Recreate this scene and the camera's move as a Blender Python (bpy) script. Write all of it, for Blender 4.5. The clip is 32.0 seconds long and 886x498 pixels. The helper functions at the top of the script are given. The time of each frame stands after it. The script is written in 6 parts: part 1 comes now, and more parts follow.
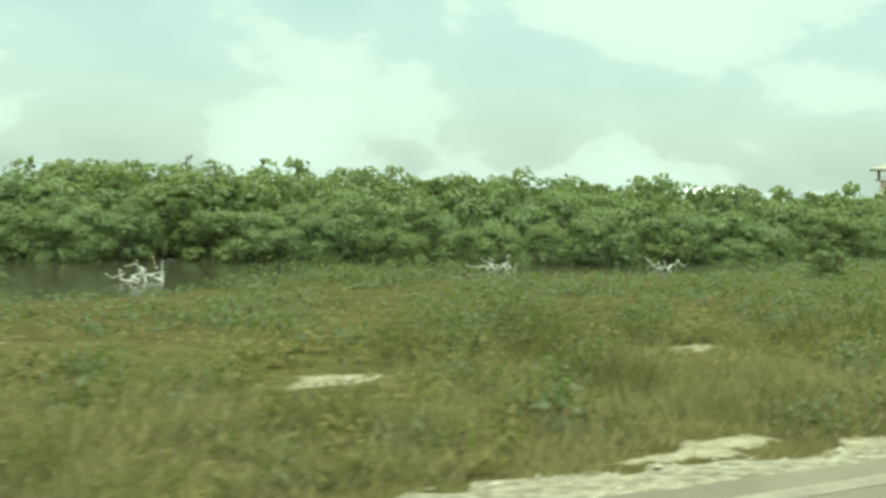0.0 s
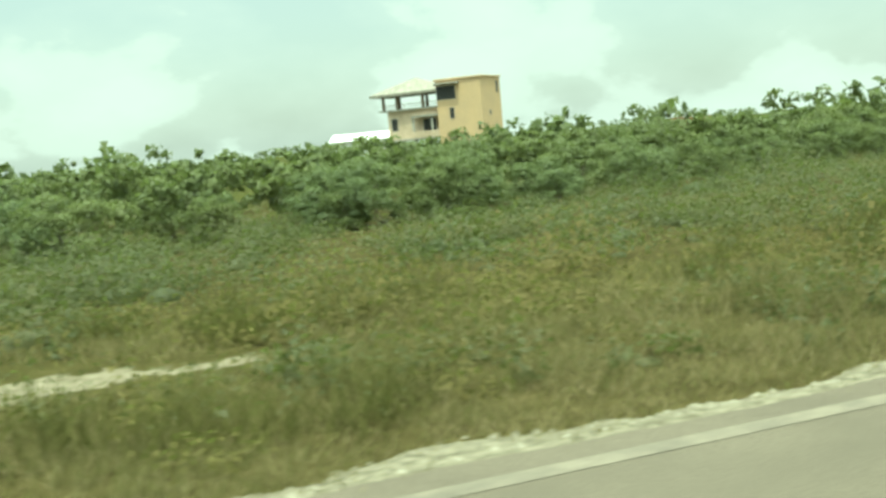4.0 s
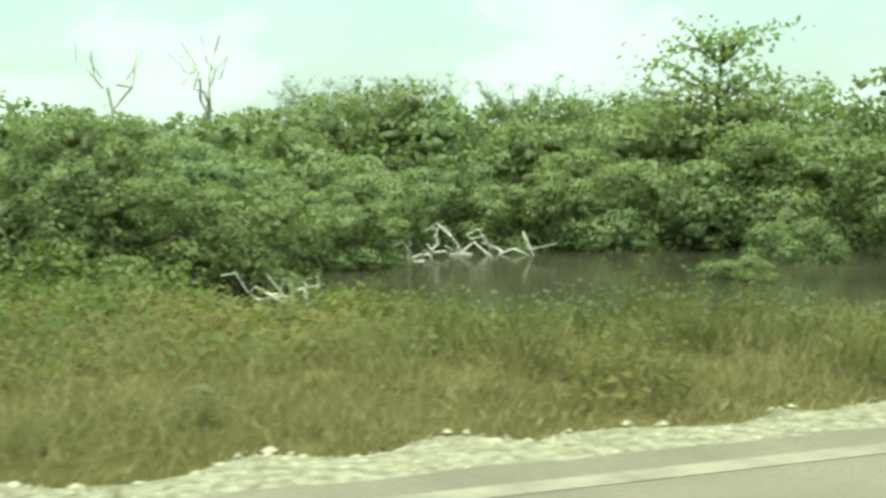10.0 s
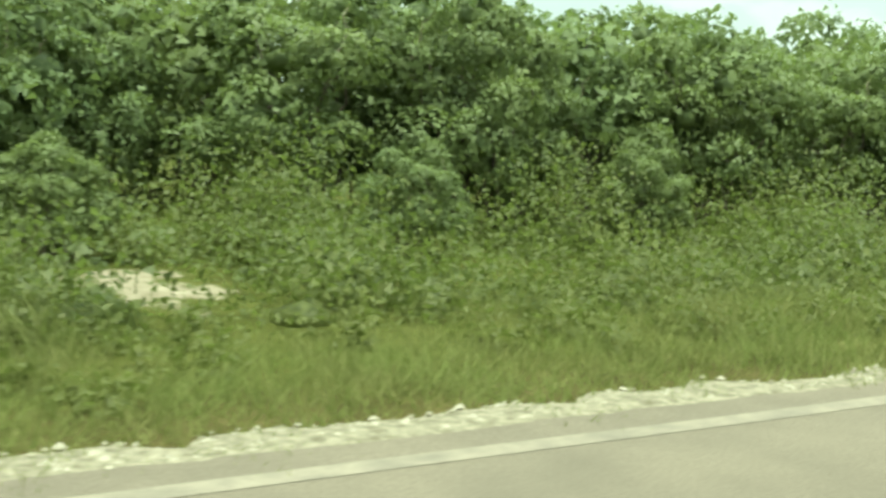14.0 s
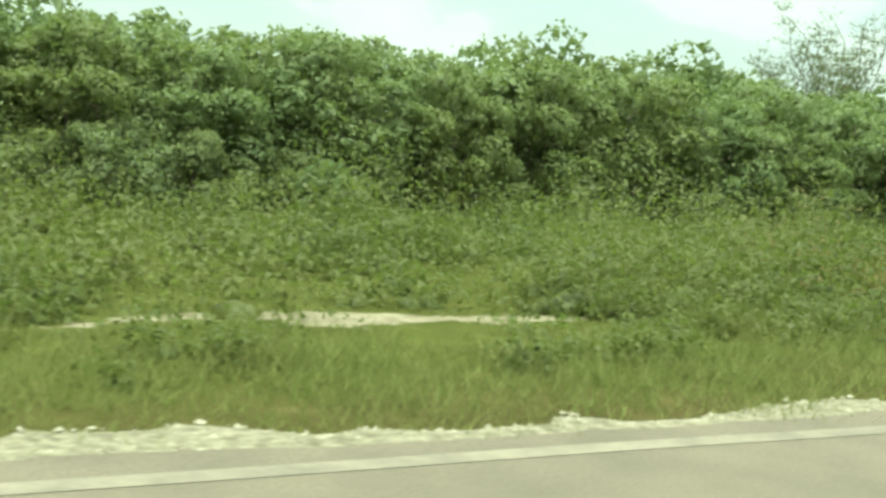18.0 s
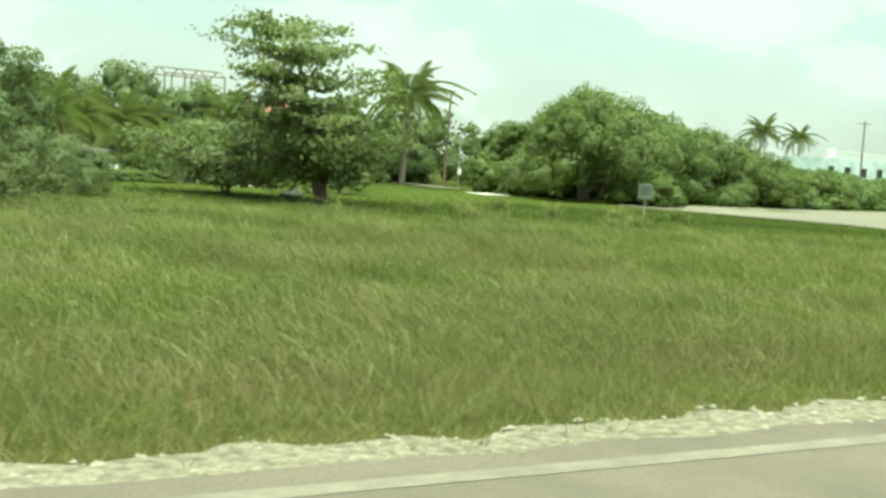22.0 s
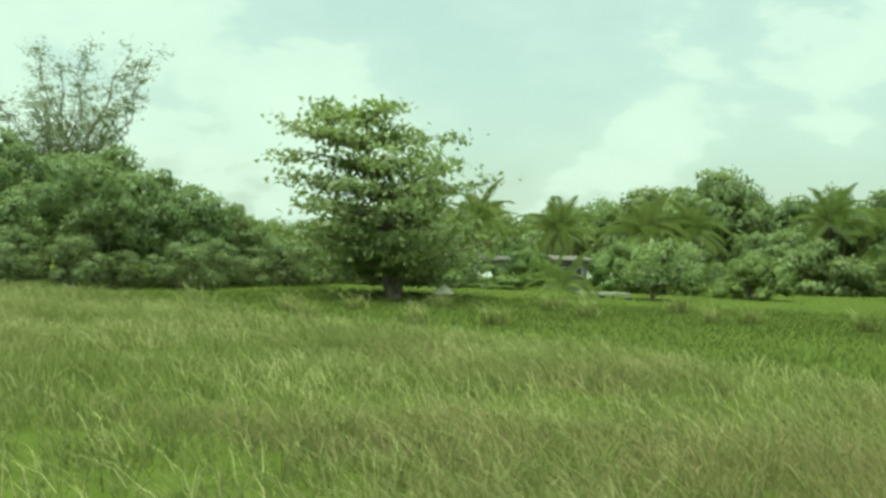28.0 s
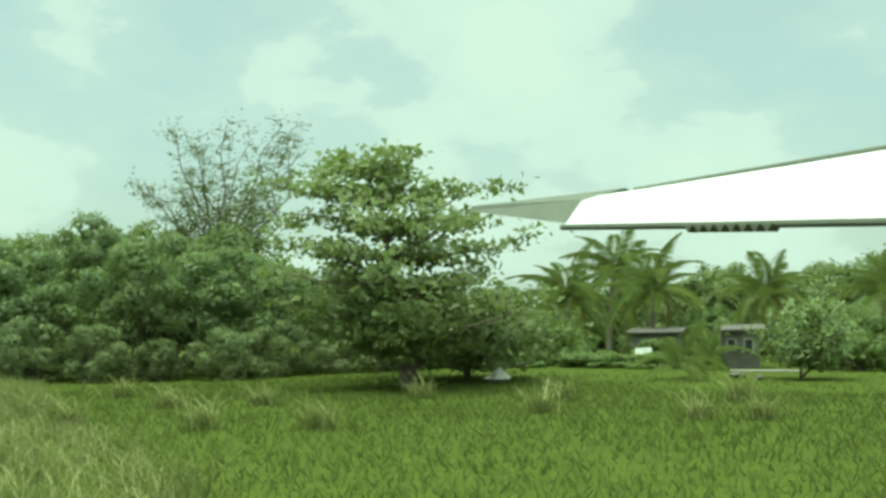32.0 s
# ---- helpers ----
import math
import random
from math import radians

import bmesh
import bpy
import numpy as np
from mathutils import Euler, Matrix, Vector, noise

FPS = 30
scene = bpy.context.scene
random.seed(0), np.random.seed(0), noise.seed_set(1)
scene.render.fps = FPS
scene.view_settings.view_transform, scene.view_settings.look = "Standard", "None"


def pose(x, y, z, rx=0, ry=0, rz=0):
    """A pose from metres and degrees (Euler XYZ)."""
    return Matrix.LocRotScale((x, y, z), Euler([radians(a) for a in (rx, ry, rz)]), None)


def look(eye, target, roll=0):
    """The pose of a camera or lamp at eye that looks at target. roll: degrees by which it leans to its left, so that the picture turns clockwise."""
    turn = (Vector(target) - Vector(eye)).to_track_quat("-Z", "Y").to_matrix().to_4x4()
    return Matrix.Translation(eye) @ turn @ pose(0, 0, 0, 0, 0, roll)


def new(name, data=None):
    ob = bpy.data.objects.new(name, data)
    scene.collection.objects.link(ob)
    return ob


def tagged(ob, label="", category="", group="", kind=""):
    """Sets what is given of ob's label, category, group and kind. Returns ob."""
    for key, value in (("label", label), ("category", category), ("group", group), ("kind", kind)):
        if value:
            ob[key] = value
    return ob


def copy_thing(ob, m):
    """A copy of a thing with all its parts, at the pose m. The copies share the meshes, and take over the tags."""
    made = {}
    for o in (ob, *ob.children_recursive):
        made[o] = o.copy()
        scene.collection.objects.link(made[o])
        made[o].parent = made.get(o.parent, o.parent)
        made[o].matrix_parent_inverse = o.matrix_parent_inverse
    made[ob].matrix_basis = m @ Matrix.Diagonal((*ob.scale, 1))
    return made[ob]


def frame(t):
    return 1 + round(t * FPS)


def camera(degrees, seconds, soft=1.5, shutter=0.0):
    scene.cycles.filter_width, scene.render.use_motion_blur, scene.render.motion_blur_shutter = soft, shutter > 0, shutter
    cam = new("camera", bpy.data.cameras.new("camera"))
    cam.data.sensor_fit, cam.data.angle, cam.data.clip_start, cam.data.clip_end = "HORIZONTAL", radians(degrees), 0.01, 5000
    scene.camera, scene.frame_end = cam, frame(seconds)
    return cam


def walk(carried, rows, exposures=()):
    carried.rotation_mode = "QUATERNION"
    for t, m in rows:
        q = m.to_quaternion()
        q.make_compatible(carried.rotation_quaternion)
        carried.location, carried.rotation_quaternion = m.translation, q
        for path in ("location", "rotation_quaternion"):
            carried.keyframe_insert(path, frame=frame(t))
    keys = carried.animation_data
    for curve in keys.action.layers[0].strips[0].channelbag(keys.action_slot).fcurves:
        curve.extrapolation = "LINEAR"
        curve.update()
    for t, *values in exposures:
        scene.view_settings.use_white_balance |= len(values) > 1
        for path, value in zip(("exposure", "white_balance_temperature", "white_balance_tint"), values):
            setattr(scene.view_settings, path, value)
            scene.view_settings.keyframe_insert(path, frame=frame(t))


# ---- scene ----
cam = camera(41.4, 32.0, soft=3.0, shutter=0.06)
EYE = 2.3
# seconds, x, y, yaw, pitch, roll
PATH = [
    (0, 7.41, 0.83, -31.57, -2.71, 1.47),
    (0.5, 24.21, 0.83, -32.80, -1.52, 0.05),
    (1, 40.94, 0.82, -31.76, -2.20, -1.03),
    (1.5, 57.51, 0.81, -27.98, -3.34, 0.24),
    (2, 73.92, 0.81, -22.76, -3.39, -3.71),
    (2.5, 90.19, 0.80, -20.74, -3.69, -0.76),
    (3.5, 122.00, 0.40, -22.11, -4.63, -3.45),
    (4.5, 152.42, 0.07, -23.05, -5.57, -6.13),
    (5, 166.96, 0.12, -25.88, -4.18, -4.21),
    (5.5, 180.98, 0.13, -26.66, -2.23, -3.36),
    (6, 194.53, 0.15, -25.73, -1.85, -3.70),
    (6.5, 207.66, 0.14, -24.77, -1.58, -3.37),
    (7, 220.37, 0.14, -21.37, -1.87, -1.92),
    (7.5, 232.66, 0.14, -18.71, -2.51, -1.55),
    (8, 244.58, 0.12, -19.60, -2.66, -1.18),
    (8.5, 256.16, 0.12, -20.34, -2.80, -2.72),
    (9, 267.46, 0.13, -19.76, -4.40, 0.72),
    (9.5, 278.53, 0.14, -19.53, -4.83, -0.39),
    (10, 289.47, 0.15, -19.30, -5.19, -0.32),
    (10.5, 300.44, 0.15, -23.25, -1.51, 1.64),
    (11, 311.38, 0.15, -26.47, -2.16, 1.21),
    (11.5, 322.26, 0.36, -35.77, -3.53, 1.95),
    (12, 333.13, 0.57, -35.65, -4.19, 2.50),
    (12.5, 344.01, 0.58, -32.64, -5.34, 4.04),
    (13, 354.91, 0.58, -31.98, -6.43, 5.05),
    (13.5, 365.84, 0.56, -32.39, -6.57, 2.73),
    (14.5, 387.75, 0.29, -31.94, -5.61, 3.40),
    (15.5, 409.61, 0.00, -31.42, -4.65, 4.07),
    (16, 420.44, -0.03, -32.47, -4.25, 2.58),
    (16.5, 431.10, -0.06, -31.38, -4.48, 4.21),
    (17, 441.63, -0.08, -31.18, -5.46, 4.51),
    (17.5, 451.99, -0.09, -30.39, -4.81, 5.10),
    (18, 462.24, -0.09, -29.48, -5.14, 4.78),
    (18.5, 472.45, -0.08, -28.77, -5.36, 4.46),
    (19, 482.51, -0.08, -29.72, -5.17, 4.39),
    (19.5, 492.38, -0.08, -30.26, -5.37, 3.93),
    (20, 501.86, -0.07, -30.97, -5.85, 4.68),
    (20.5, 510.72, -0.06, -31.09, -5.59, 5.77),
    (21, 519.01, -0.04, -31.05, -5.04, 4.05),
    (21.5, 526.67, 0.00, -30.87, -4.75, 4.32),
    (22, 533.75, -0.02, -29.99, -4.28, 3.76),
    (22.5, 540.27, -0.16, -28.11, -3.64, 3.49),
    (23, 546.31, -0.35, -26.62, -2.94, 2.93),
    (23.5, 552.00, -0.53, -25.66, -2.80, 2.79),
    (24, 557.18, -0.60, -24.55, -2.62, 2.16),
    (24.5, 561.69, -0.45, -22.76, -2.49, 2.93),
    (25.5, 569.13, 0.58, -12.25, -1.56, 2.39),
    (26.5, 574.69, 2.70, 3.38, -0.62, 1.85),
    (27, 576.89, 4.20, 11.56, -0.56, 1.57),
    (27.5, 578.82, 6.08, 19.88, -0.56, 2.26),
    (28, 580.43, 8.16, 28.50, -0.17, 1.79),
    (28.5, 581.69, 10.32, 36.43, 0.70, 1.22),
    (29, 582.69, 12.45, 43.75, 1.42, 0.22),
    (29.5, 583.51, 14.37, 48.68, 2.11, -0.42),
    (30, 584.15, 16.26, 51.86, 2.66, 0.49),
    (30.5, 584.59, 18.27, 53.43, 2.86, -0.10),
    (31, 584.96, 20.32, 53.19, 2.71, 0.60),
    (31.5, 585.40, 22.38, 51.60, 3.25, 0.06),
    (32, 585.86, 24.43, 48.54, 3.43, -0.53),
]


def aim(x, y, yaw, pitch, roll):
    a, b = radians(yaw), radians(pitch)
    way = Vector((-math.sin(a) * math.cos(b), math.cos(a) * math.cos(b), math.sin(b)))
    eye = Vector((x, y, EYE))
    return look(eye, eye + 2 * way, roll)


walk(cam, [(t, aim(x, y, a, b, c)) for t, x, y, a, b, c in PATH],
     [(0.0, 0.32, 6600, -28), (1.0, 0.0, 6600, -28), (2.0, 0.30, 6600, -28), (5.0, 0.40, 6550, -29), (6.0, 0.10, 6450, -31), (7.0, 0.10, 6450, -31), (8.0, 0.30, 6500, -29), (9.0, 0.40, 6550, -28), (10.0, 0.58, 6600, -28),
      (11.0, 0.45, 6500, -28), (13.0, 0.62, 6600, -22), (16.0, 0.58, 6680, -23), (19.0, 0.59, 6680, -23), (24.0, 0.43, 6800, -27), (28.0, 0.29, 6700, -31), (32.0, 0.18, 6550, -33)])

# ---- world and sun ----
SUN_HEIGHT, SUN_TURN = 76.0, 205.0
world = bpy.data.worlds.new("sky")
scene.world = world
world.use_nodes = True
wt = world.node_tree
wt.nodes.clear()
sky = wt.nodes.new("ShaderNodeTexSky")
sky.sky_type, sky.sun_disc = "NISHITA", False
sky.sun_elevation, sky.sun_rotation = radians(SUN_HEIGHT), radians(SUN_TURN)
sky.air_density, sky.dust_density, sky.ozone_density = 1.0, 2.5, 1.0
bg_sky = wt.nodes.new("ShaderNodeBackground")
bg_sky.inputs["Strength"].default_value = 0.13
wt.links.new(sky.outputs["Color"], bg_sky.inputs["Color"])
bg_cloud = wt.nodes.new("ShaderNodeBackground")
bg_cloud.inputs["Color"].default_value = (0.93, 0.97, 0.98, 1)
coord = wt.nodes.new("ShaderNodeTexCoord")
# haze brightened with height above the view, added as fill for the shadows
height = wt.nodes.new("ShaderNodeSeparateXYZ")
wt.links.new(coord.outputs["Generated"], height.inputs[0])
overhead_fill = wt.nodes.new("ShaderNodeMapRange")
overhead_fill.inputs["From Min"].default_value, overhead_fill.inputs["From Max"].default_value = 0.32, 1.0
overhead_fill.inputs["To Min"].default_value, overhead_fill.inputs["To Max"].default_value = 0.80, 4.4
wt.links.new(height.outputs["Z"], overhead_fill.inputs["Value"])
wt.links.new(overhead_fill.outputs["Result"], bg_cloud.inputs["Strength"])
squash = wt.nodes.new("ShaderNodeMapping")
squash.inputs["Scale"].default_value = (1.0, 1.0, 1.9)
wt.links.new(coord.outputs["Generated"], squash.inputs["Vector"])
puffs = wt.nodes.new("ShaderNodeTexNoise")
puffs.inputs["Scale"].default_value = 5.2
puffs.inputs["Detail"].default_value = 9
puffs.inputs["Roughness"].default_value = 0.5
wt.links.new(squash.outputs["Vector"], puffs.inputs["Vector"])
cover = wt.nodes.new("ShaderNodeValToRGB")
cover.color_ramp.elements[0].position, cover.color_ramp.elements[0].color = 0.40, (0.55, 0.55, 0.55, 1)
cover.color_ramp.elements[1].position, cover.color_ramp.elements[1].color = 0.64, (0.98, 0.98, 0.98, 1)
for at, share in ((0.500, 0.66), (0.530, 0.87)):
    e = cover.color_ramp.elements.new(at)
    e.color = (share, share, share, 1)
wt.links.new(puffs.outputs["Fac"], cover.inputs["Fac"])
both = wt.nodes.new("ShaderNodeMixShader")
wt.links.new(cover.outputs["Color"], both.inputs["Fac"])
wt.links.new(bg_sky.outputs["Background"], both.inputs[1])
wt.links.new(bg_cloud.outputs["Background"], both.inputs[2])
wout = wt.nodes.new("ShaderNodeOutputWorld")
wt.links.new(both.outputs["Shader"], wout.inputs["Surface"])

sun = new("sun", bpy.data.lights.new("sun", "SUN"))
sun.data.energy, sun.data.angle, sun.data.color = 4.5, radians(0.6), (1.0, 0.95, 0.86)
# the sky's sun_rotation turns clockwise from +y
st, sh = radians(SUN_TURN), radians(SUN_HEIGHT)
sun_way = Vector((math.sin(st) * math.cos(sh), math.cos(st) * math.cos(sh), math.sin(sh)))
sun.matrix_world = look(sun_way * 300, (0, 0, 0))


# ---- materials ----
def shader(name):
    m = bpy.data.materials.new(name)
    m.use_nodes = True
    t = m.node_tree
    t.nodes.clear()
    out = t.nodes.new("ShaderNodeOutputMaterial")
    return m, t, out


def ramp(t, fac, stops):
    r = t.nodes.new("ShaderNodeValToRGB")
    while len(r.color_ramp.elements) < len(stops):
        r.color_ramp.elements.new(0.5)
    for e, (p, c) in zip(r.color_ramp.elements, stops):
        e.position, e.color = p, (*c, 1)
    t.links.new(fac, r.inputs["Fac"])
    return r.outputs["Color"]


def noise_node(t, scale, detail=4, rough=0.55, stretch=None):
    n = t.nodes.new("ShaderNodeTexNoise")
    n.inputs["Scale"].default_value, n.inputs["Detail"].default_value, n.inputs["Roughness"].default_value = scale, detail, rough
    g = t.nodes.new("ShaderNodeNewGeometry")
    if stretch:
        mp = t.nodes.new("ShaderNodeMapping")
        mp.inputs["Scale"].default_value = stretch
        t.links.new(g.outputs["Position"], mp.inputs["Vector"])
        t.links.new(mp.outputs["Vector"], n.inputs["Vector"])
    else:
        t.links.new(g.outputs["Position"], n.inputs["Vector"])
    return n.outputs["Fac"]


def blend(t, fac, a, b, mode="MIX"):
    n = t.nodes.new("ShaderNodeMix")
    n.data_type, n.blend_type = "RGBA", mode
    if isinstance(fac, float):
        n.inputs["Factor"].default_value = fac
    else:
        t.links.new(fac, n.inputs["Factor"])
    for s, v in ((n.inputs[6], a), (n.inputs[7], b)):
        if isinstance(v, tuple):
            s.default_value = (*v, 1)
        else:
            t.links.new(v, s)
    return n.outputs[2]


def leaf_material(name, stops, gloss=0.5, through_light=0.38, patch=0.25, patch_scale=0.22, patch_colour=(0.13, 0.13, 0.03), own_tone=0.35):
    """Foliage: every leaf its own shade, drifts of tone from plant to plant, light that shines through."""
    m, t, out = shader(name)
    tone = t.nodes.new("ShaderNodeMapRange")
    tone.inputs["From Min"].default_value, tone.inputs["From Max"].default_value = 0.28, 0.72
    t.links.new(noise_node(t, 13.0, 3, 0.6), tone.inputs["Value"])
    c = ramp(t, tone.outputs["Result"], stops)
    drift = ramp(t, noise_node(t, patch_scale, 3), [(0.42, (0, 0, 0)), (0.62, (patch,) * 3)])
    c = blend(t, drift, c, patch_colour)
    own = t.nodes.new("ShaderNodeObjectInfo")
    c = blend(t, ramp(t, own.outputs["Random"], [(0.0, (0, 0, 0)), (1.0, (own_tone,) * 3)]), c, patch_colour)
    p = t.nodes.new("ShaderNodeBsdfPrincipled")
    t.links.new(c, p.inputs["Base Color"])
    p.inputs["Roughness"].default_value = gloss
    p.inputs["Specular IOR Level"].default_value = 0.22 if gloss < 0.6 else 0.1
    tr = t.nodes.new("ShaderNodeBsdfTranslucent")
    c2 = blend(t, 0.5, c, (0.19, 0.25, 0.055))
    t.links.new(c2, tr.inputs["Color"])
    mix = t.nodes.new("ShaderNodeMixShader")
    mix.inputs["Fac"].default_value = through_light
    t.links.new(p.outputs[0], mix.inputs[1])
    t.links.new(tr.outputs[0], mix.inputs[2])
    t.links.new(mix.outputs[0], out.inputs["Surface"])
    return m


def solid(name, colour, rough=0.6, metal=0.0, spot=None, scale=3.0, fine=40.0, bump=0.15, stretch=None, contrast=0.35):
    """A surface with broad stains and a fine grain."""
    m, t, out = shader(name)
    p = t.nodes.new("ShaderNodeBsdfPrincipled")
    p.inputs["Roughness"].default_value, p.inputs["Metallic"].default_value = rough, metal
    p.inputs["Specular IOR Level"].default_value = 0.5 if rough < 0.7 else 0.12
    spot = spot or tuple(v * 0.65 for v in colour)
    stain = ramp(t, noise_node(t, scale, 5, 0.6, stretch), [(0.38, (0, 0, 0)), (0.68, (1, 1, 1))])
    c = blend(t, stain, colour, spot)
    grain = noise_node(t, fine, 3, 0.6, stretch)
    c = blend(t, ramp(t, grain, [(0.35, (0, 0, 0)), (0.75, (contrast,) * 3)]), c, tuple(v * 0.5 for v in colour))
    t.links.new(c, p.inputs["Base Color"])
    b = t.nodes.new("ShaderNodeBump")
    b.inputs["Strength"].default_value, b.inputs["Distance"].default_value = bump, 0.02
    t.links.new(grain, b.inputs["Height"])
    t.links.new(b.outputs[0], p.inputs["Normal"])
    t.links.new(p.outputs[0], out.inputs["Surface"])
    return m


MANGROVE = leaf_material("mangrove_leaf", [(0.0, (0.092, 0.116, 0.054)), (0.45, (0.124, 0.155, 0.075)), (0.8, (0.157, 0.184, 0.086)), (1.0, (0.184, 0.201, 0.103))])
BROAD = leaf_material("broad_leaf", [(0.0, (0.085, 0.118, 0.049)), (0.5, (0.118, 0.158, 0.068)), (0.85, (0.148, 0.186, 0.081)), (1.0, (0.170, 0.205, 0.098))])
HEDGE = leaf_material("hedge_leaf", [(0.0, (0.064, 0.102, 0.031)), (0.5, (0.102, 0.153, 0.047)), (0.9, (0.145, 0.191, 0.065)), (1.0, (0.170, 0.212, 0.082))], patch=0.15)
ALMOND = leaf_material("almond_leaf", [(0.0, (0.080, 0.115, 0.040)), (0.5, (0.112, 0.155, 0.055)), (0.88, (0.15, 0.19, 0.07)), (1.0, (0.19, 0.19, 0.07))], gloss=0.45)
NEEDLE = leaf_material("needle", [(0.0, (0.055, 0.070, 0.030)), (1.0, (0.115, 0.135, 0.060))], through_light=0.3)
FROND = leaf_material("frond_leaf", [(0.0, (0.11, 0.15, 0.04)), (0.7, (0.17, 0.21, 0.06)), (1.0, (0.27, 0.28, 0.10))], gloss=0.45)
DRY_FROND = leaf_material("dry_frond_leaf", [(0.0, (0.20, 0.14, 0.06)), (1.0, (0.38, 0.29, 0.14))])
SHRUB = leaf_material("shrub_leaf", [(0.0, (0.040, 0.054, 0.014)), (0.5, (0.065, 0.084, 0.020)), (0.9, (0.096, 0.110, 0.029)), (1.0, (0.154, 0.129, 0.049))], patch=0.5, patch_scale=0.16, patch_colour=(0.108, 0.108, 0.028))
OLIVE_SHRUB = leaf_material("olive_shrub_leaf", [(0.0, (0.044, 0.055, 0.022)), (0.5, (0.066, 0.080, 0.032)), (0.9, (0.096, 0.111, 0.047)), (1.0, (0.159, 0.145, 0.081))], patch=0.8, patch_scale=0.2, patch_colour=(0.102, 0.094, 0.037))
BROWN_SHRUB = leaf_material("brown_shrub_leaf", [(0.0, (0.084, 0.065, 0.031)), (0.6, (0.139, 0.106, 0.048)), (1.0, (0.216, 0.156, 0.080))], gloss=0.7)
DRY_GRASS = leaf_material("dry_grass", [(0.0, (0.090, 0.117, 0.030)), (0.5, (0.135, 0.164, 0.048)), (0.85, (0.179, 0.197, 0.068)), (1.0, (0.283, 0.274, 0.153))], patch=0.6, patch_scale=0.8, patch_colour=(0.165, 0.148, 0.062), gloss=0.8)
BROWN_GRASS = leaf_material("brown_grass", [(0.0, (0.136, 0.104, 0.050)), (0.5, (0.208, 0.162, 0.085)), (1.0, (0.353, 0.281, 0.177))], patch=0.28, patch_scale=0.28, patch_colour=(0.102, 0.104, 0.037), gloss=0.8)
GREEN_GRASS = leaf_material("green_grass", [(0.0, (0.072, 0.088, 0.024)), (0.55, (0.110, 0.125, 0.036)), (0.85, (0.164, 0.168, 0.065)), (1.0, (0.213, 0.189, 0.112))], patch=0.5, patch_scale=0.16, patch_colour=(0.136, 0.129, 0.057), gloss=0.7)
LAWN_GRASS = leaf_material("lawn_grass", [(0.0, (0.031, 0.043, 0.008)), (0.6, (0.041, 0.053, 0.012)), (1.0, (0.057, 0.066, 0.020))], patch=0.3, patch_scale=0.2, patch_colour=(0.071, 0.077, 0.026), gloss=0.85)
STRAW = leaf_material("straw_stalk", [(0.0, (0.238, 0.233, 0.079)), (1.0, (0.454, 0.422, 0.214))], gloss=0.45, patch=0.0)
WIRY = leaf_material("wiry_stem", [(0.0, (0.050, 0.046, 0.022)), (0.6, (0.085, 0.074, 0.034)), (1.0, (0.135, 0.112, 0.055))], gloss=0.8, through_light=0.15)
DARK_STONE = solid("dark_stone", (0.11, 0.10, 0.09), 0.95, scale=5, bump=0.4)
BARK = solid("bark", (0.16, 0.13, 0.10), 0.9, spot=(0.07, 0.06, 0.045), scale=2.5, bump=0.5)
DEAD_WOOD = solid("dead_wood", (0.42, 0.39, 0.34), 0.9, spot=(0.22, 0.20, 0.17), scale=3.0, bump=0.4)
PALM_BARK = solid("palm_bark", (0.27, 0.23, 0.18), 0.9, spot=(0.15, 0.12, 0.09), scale=5, bump=0.5, stretch=(1, 1, 4))
ASPHALT = solid("worn_asphalt", (0.150, 0.125, 0.095), 0.9, spot=(0.112, 0.094, 0.072), scale=0.7, fine=38, bump=0.5, contrast=0.9)
GRAVEL = solid("limestone_gravel", (0.235, 0.206, 0.152), 0.95, spot=(0.080, 0.068, 0.042), scale=8.0, fine=24, bump=1.0, contrast=0.9)
STONE = solid("limestone", (0.29, 0.262, 0.205), 0.9, spot=(0.20, 0.178, 0.13), scale=4, fine=30, bump=0.4)
PALE_SAND = solid("pale_sand", (0.180, 0.160, 0.122), 0.95, spot=(0.140, 0.124, 0.094), scale=0.12, fine=6, bump=0.3)
WHITE_PAINT = solid("worn_line_paint", (0.19, 0.163, 0.126), 0.8, spot=(0.125, 0.108, 0.086), scale=2.2, fine=25)
OCHRE = solid("ochre_render", (0.60, 0.43, 0.26), 0.85, spot=(0.53, 0.39, 0.25), scale=0.5, fine=9)
PINKISH = solid("bare_pink_render", (0.60, 0.48, 0.36), 0.85, spot=(0.45, 0.35, 0.25), scale=0.5, fine=9)
CONCRETE = solid("grey_concrete", (0.40, 0.38, 0.34), 0.9, spot=(0.26, 0.25, 0.22), scale=1.0, fine=15)
PALE_CONCRETE = solid("pale_concrete", (0.66, 0.63, 0.56), 0.9, spot=(0.52, 0.49, 0.42), scale=0.8, fine=15)
THATCH = solid("palm_thatch", (0.31, 0.29, 0.25), 0.95, spot=(0.21, 0.19, 0.16), scale=1.5, fine=12, bump=0.6)
WHITE_METAL = solid("white_sheet_metal", (0.80, 0.80, 0.78), 0.35, spot=(0.70, 0.70, 0.67), scale=0.6, fine=8, bump=0.05)
RED_ROOF = solid("faded_red_roof", (0.22, 0.085, 0.065), 0.8, spot=(0.17, 0.075, 0.06), scale=0.6, fine=12)
MAROON = solid("maroon_wall", (0.24, 0.10, 0.08), 0.8, scale=0.6)
RUST = solid("rusty_metal", (0.30, 0.12, 0.07), 0.7, 0.2, spot=(0.18, 0.07, 0.04), scale=1.2)
GREY_METAL = solid("galvanised_metal", (0.45, 0.46, 0.45), 0.45, 0.6, scale=1.5)
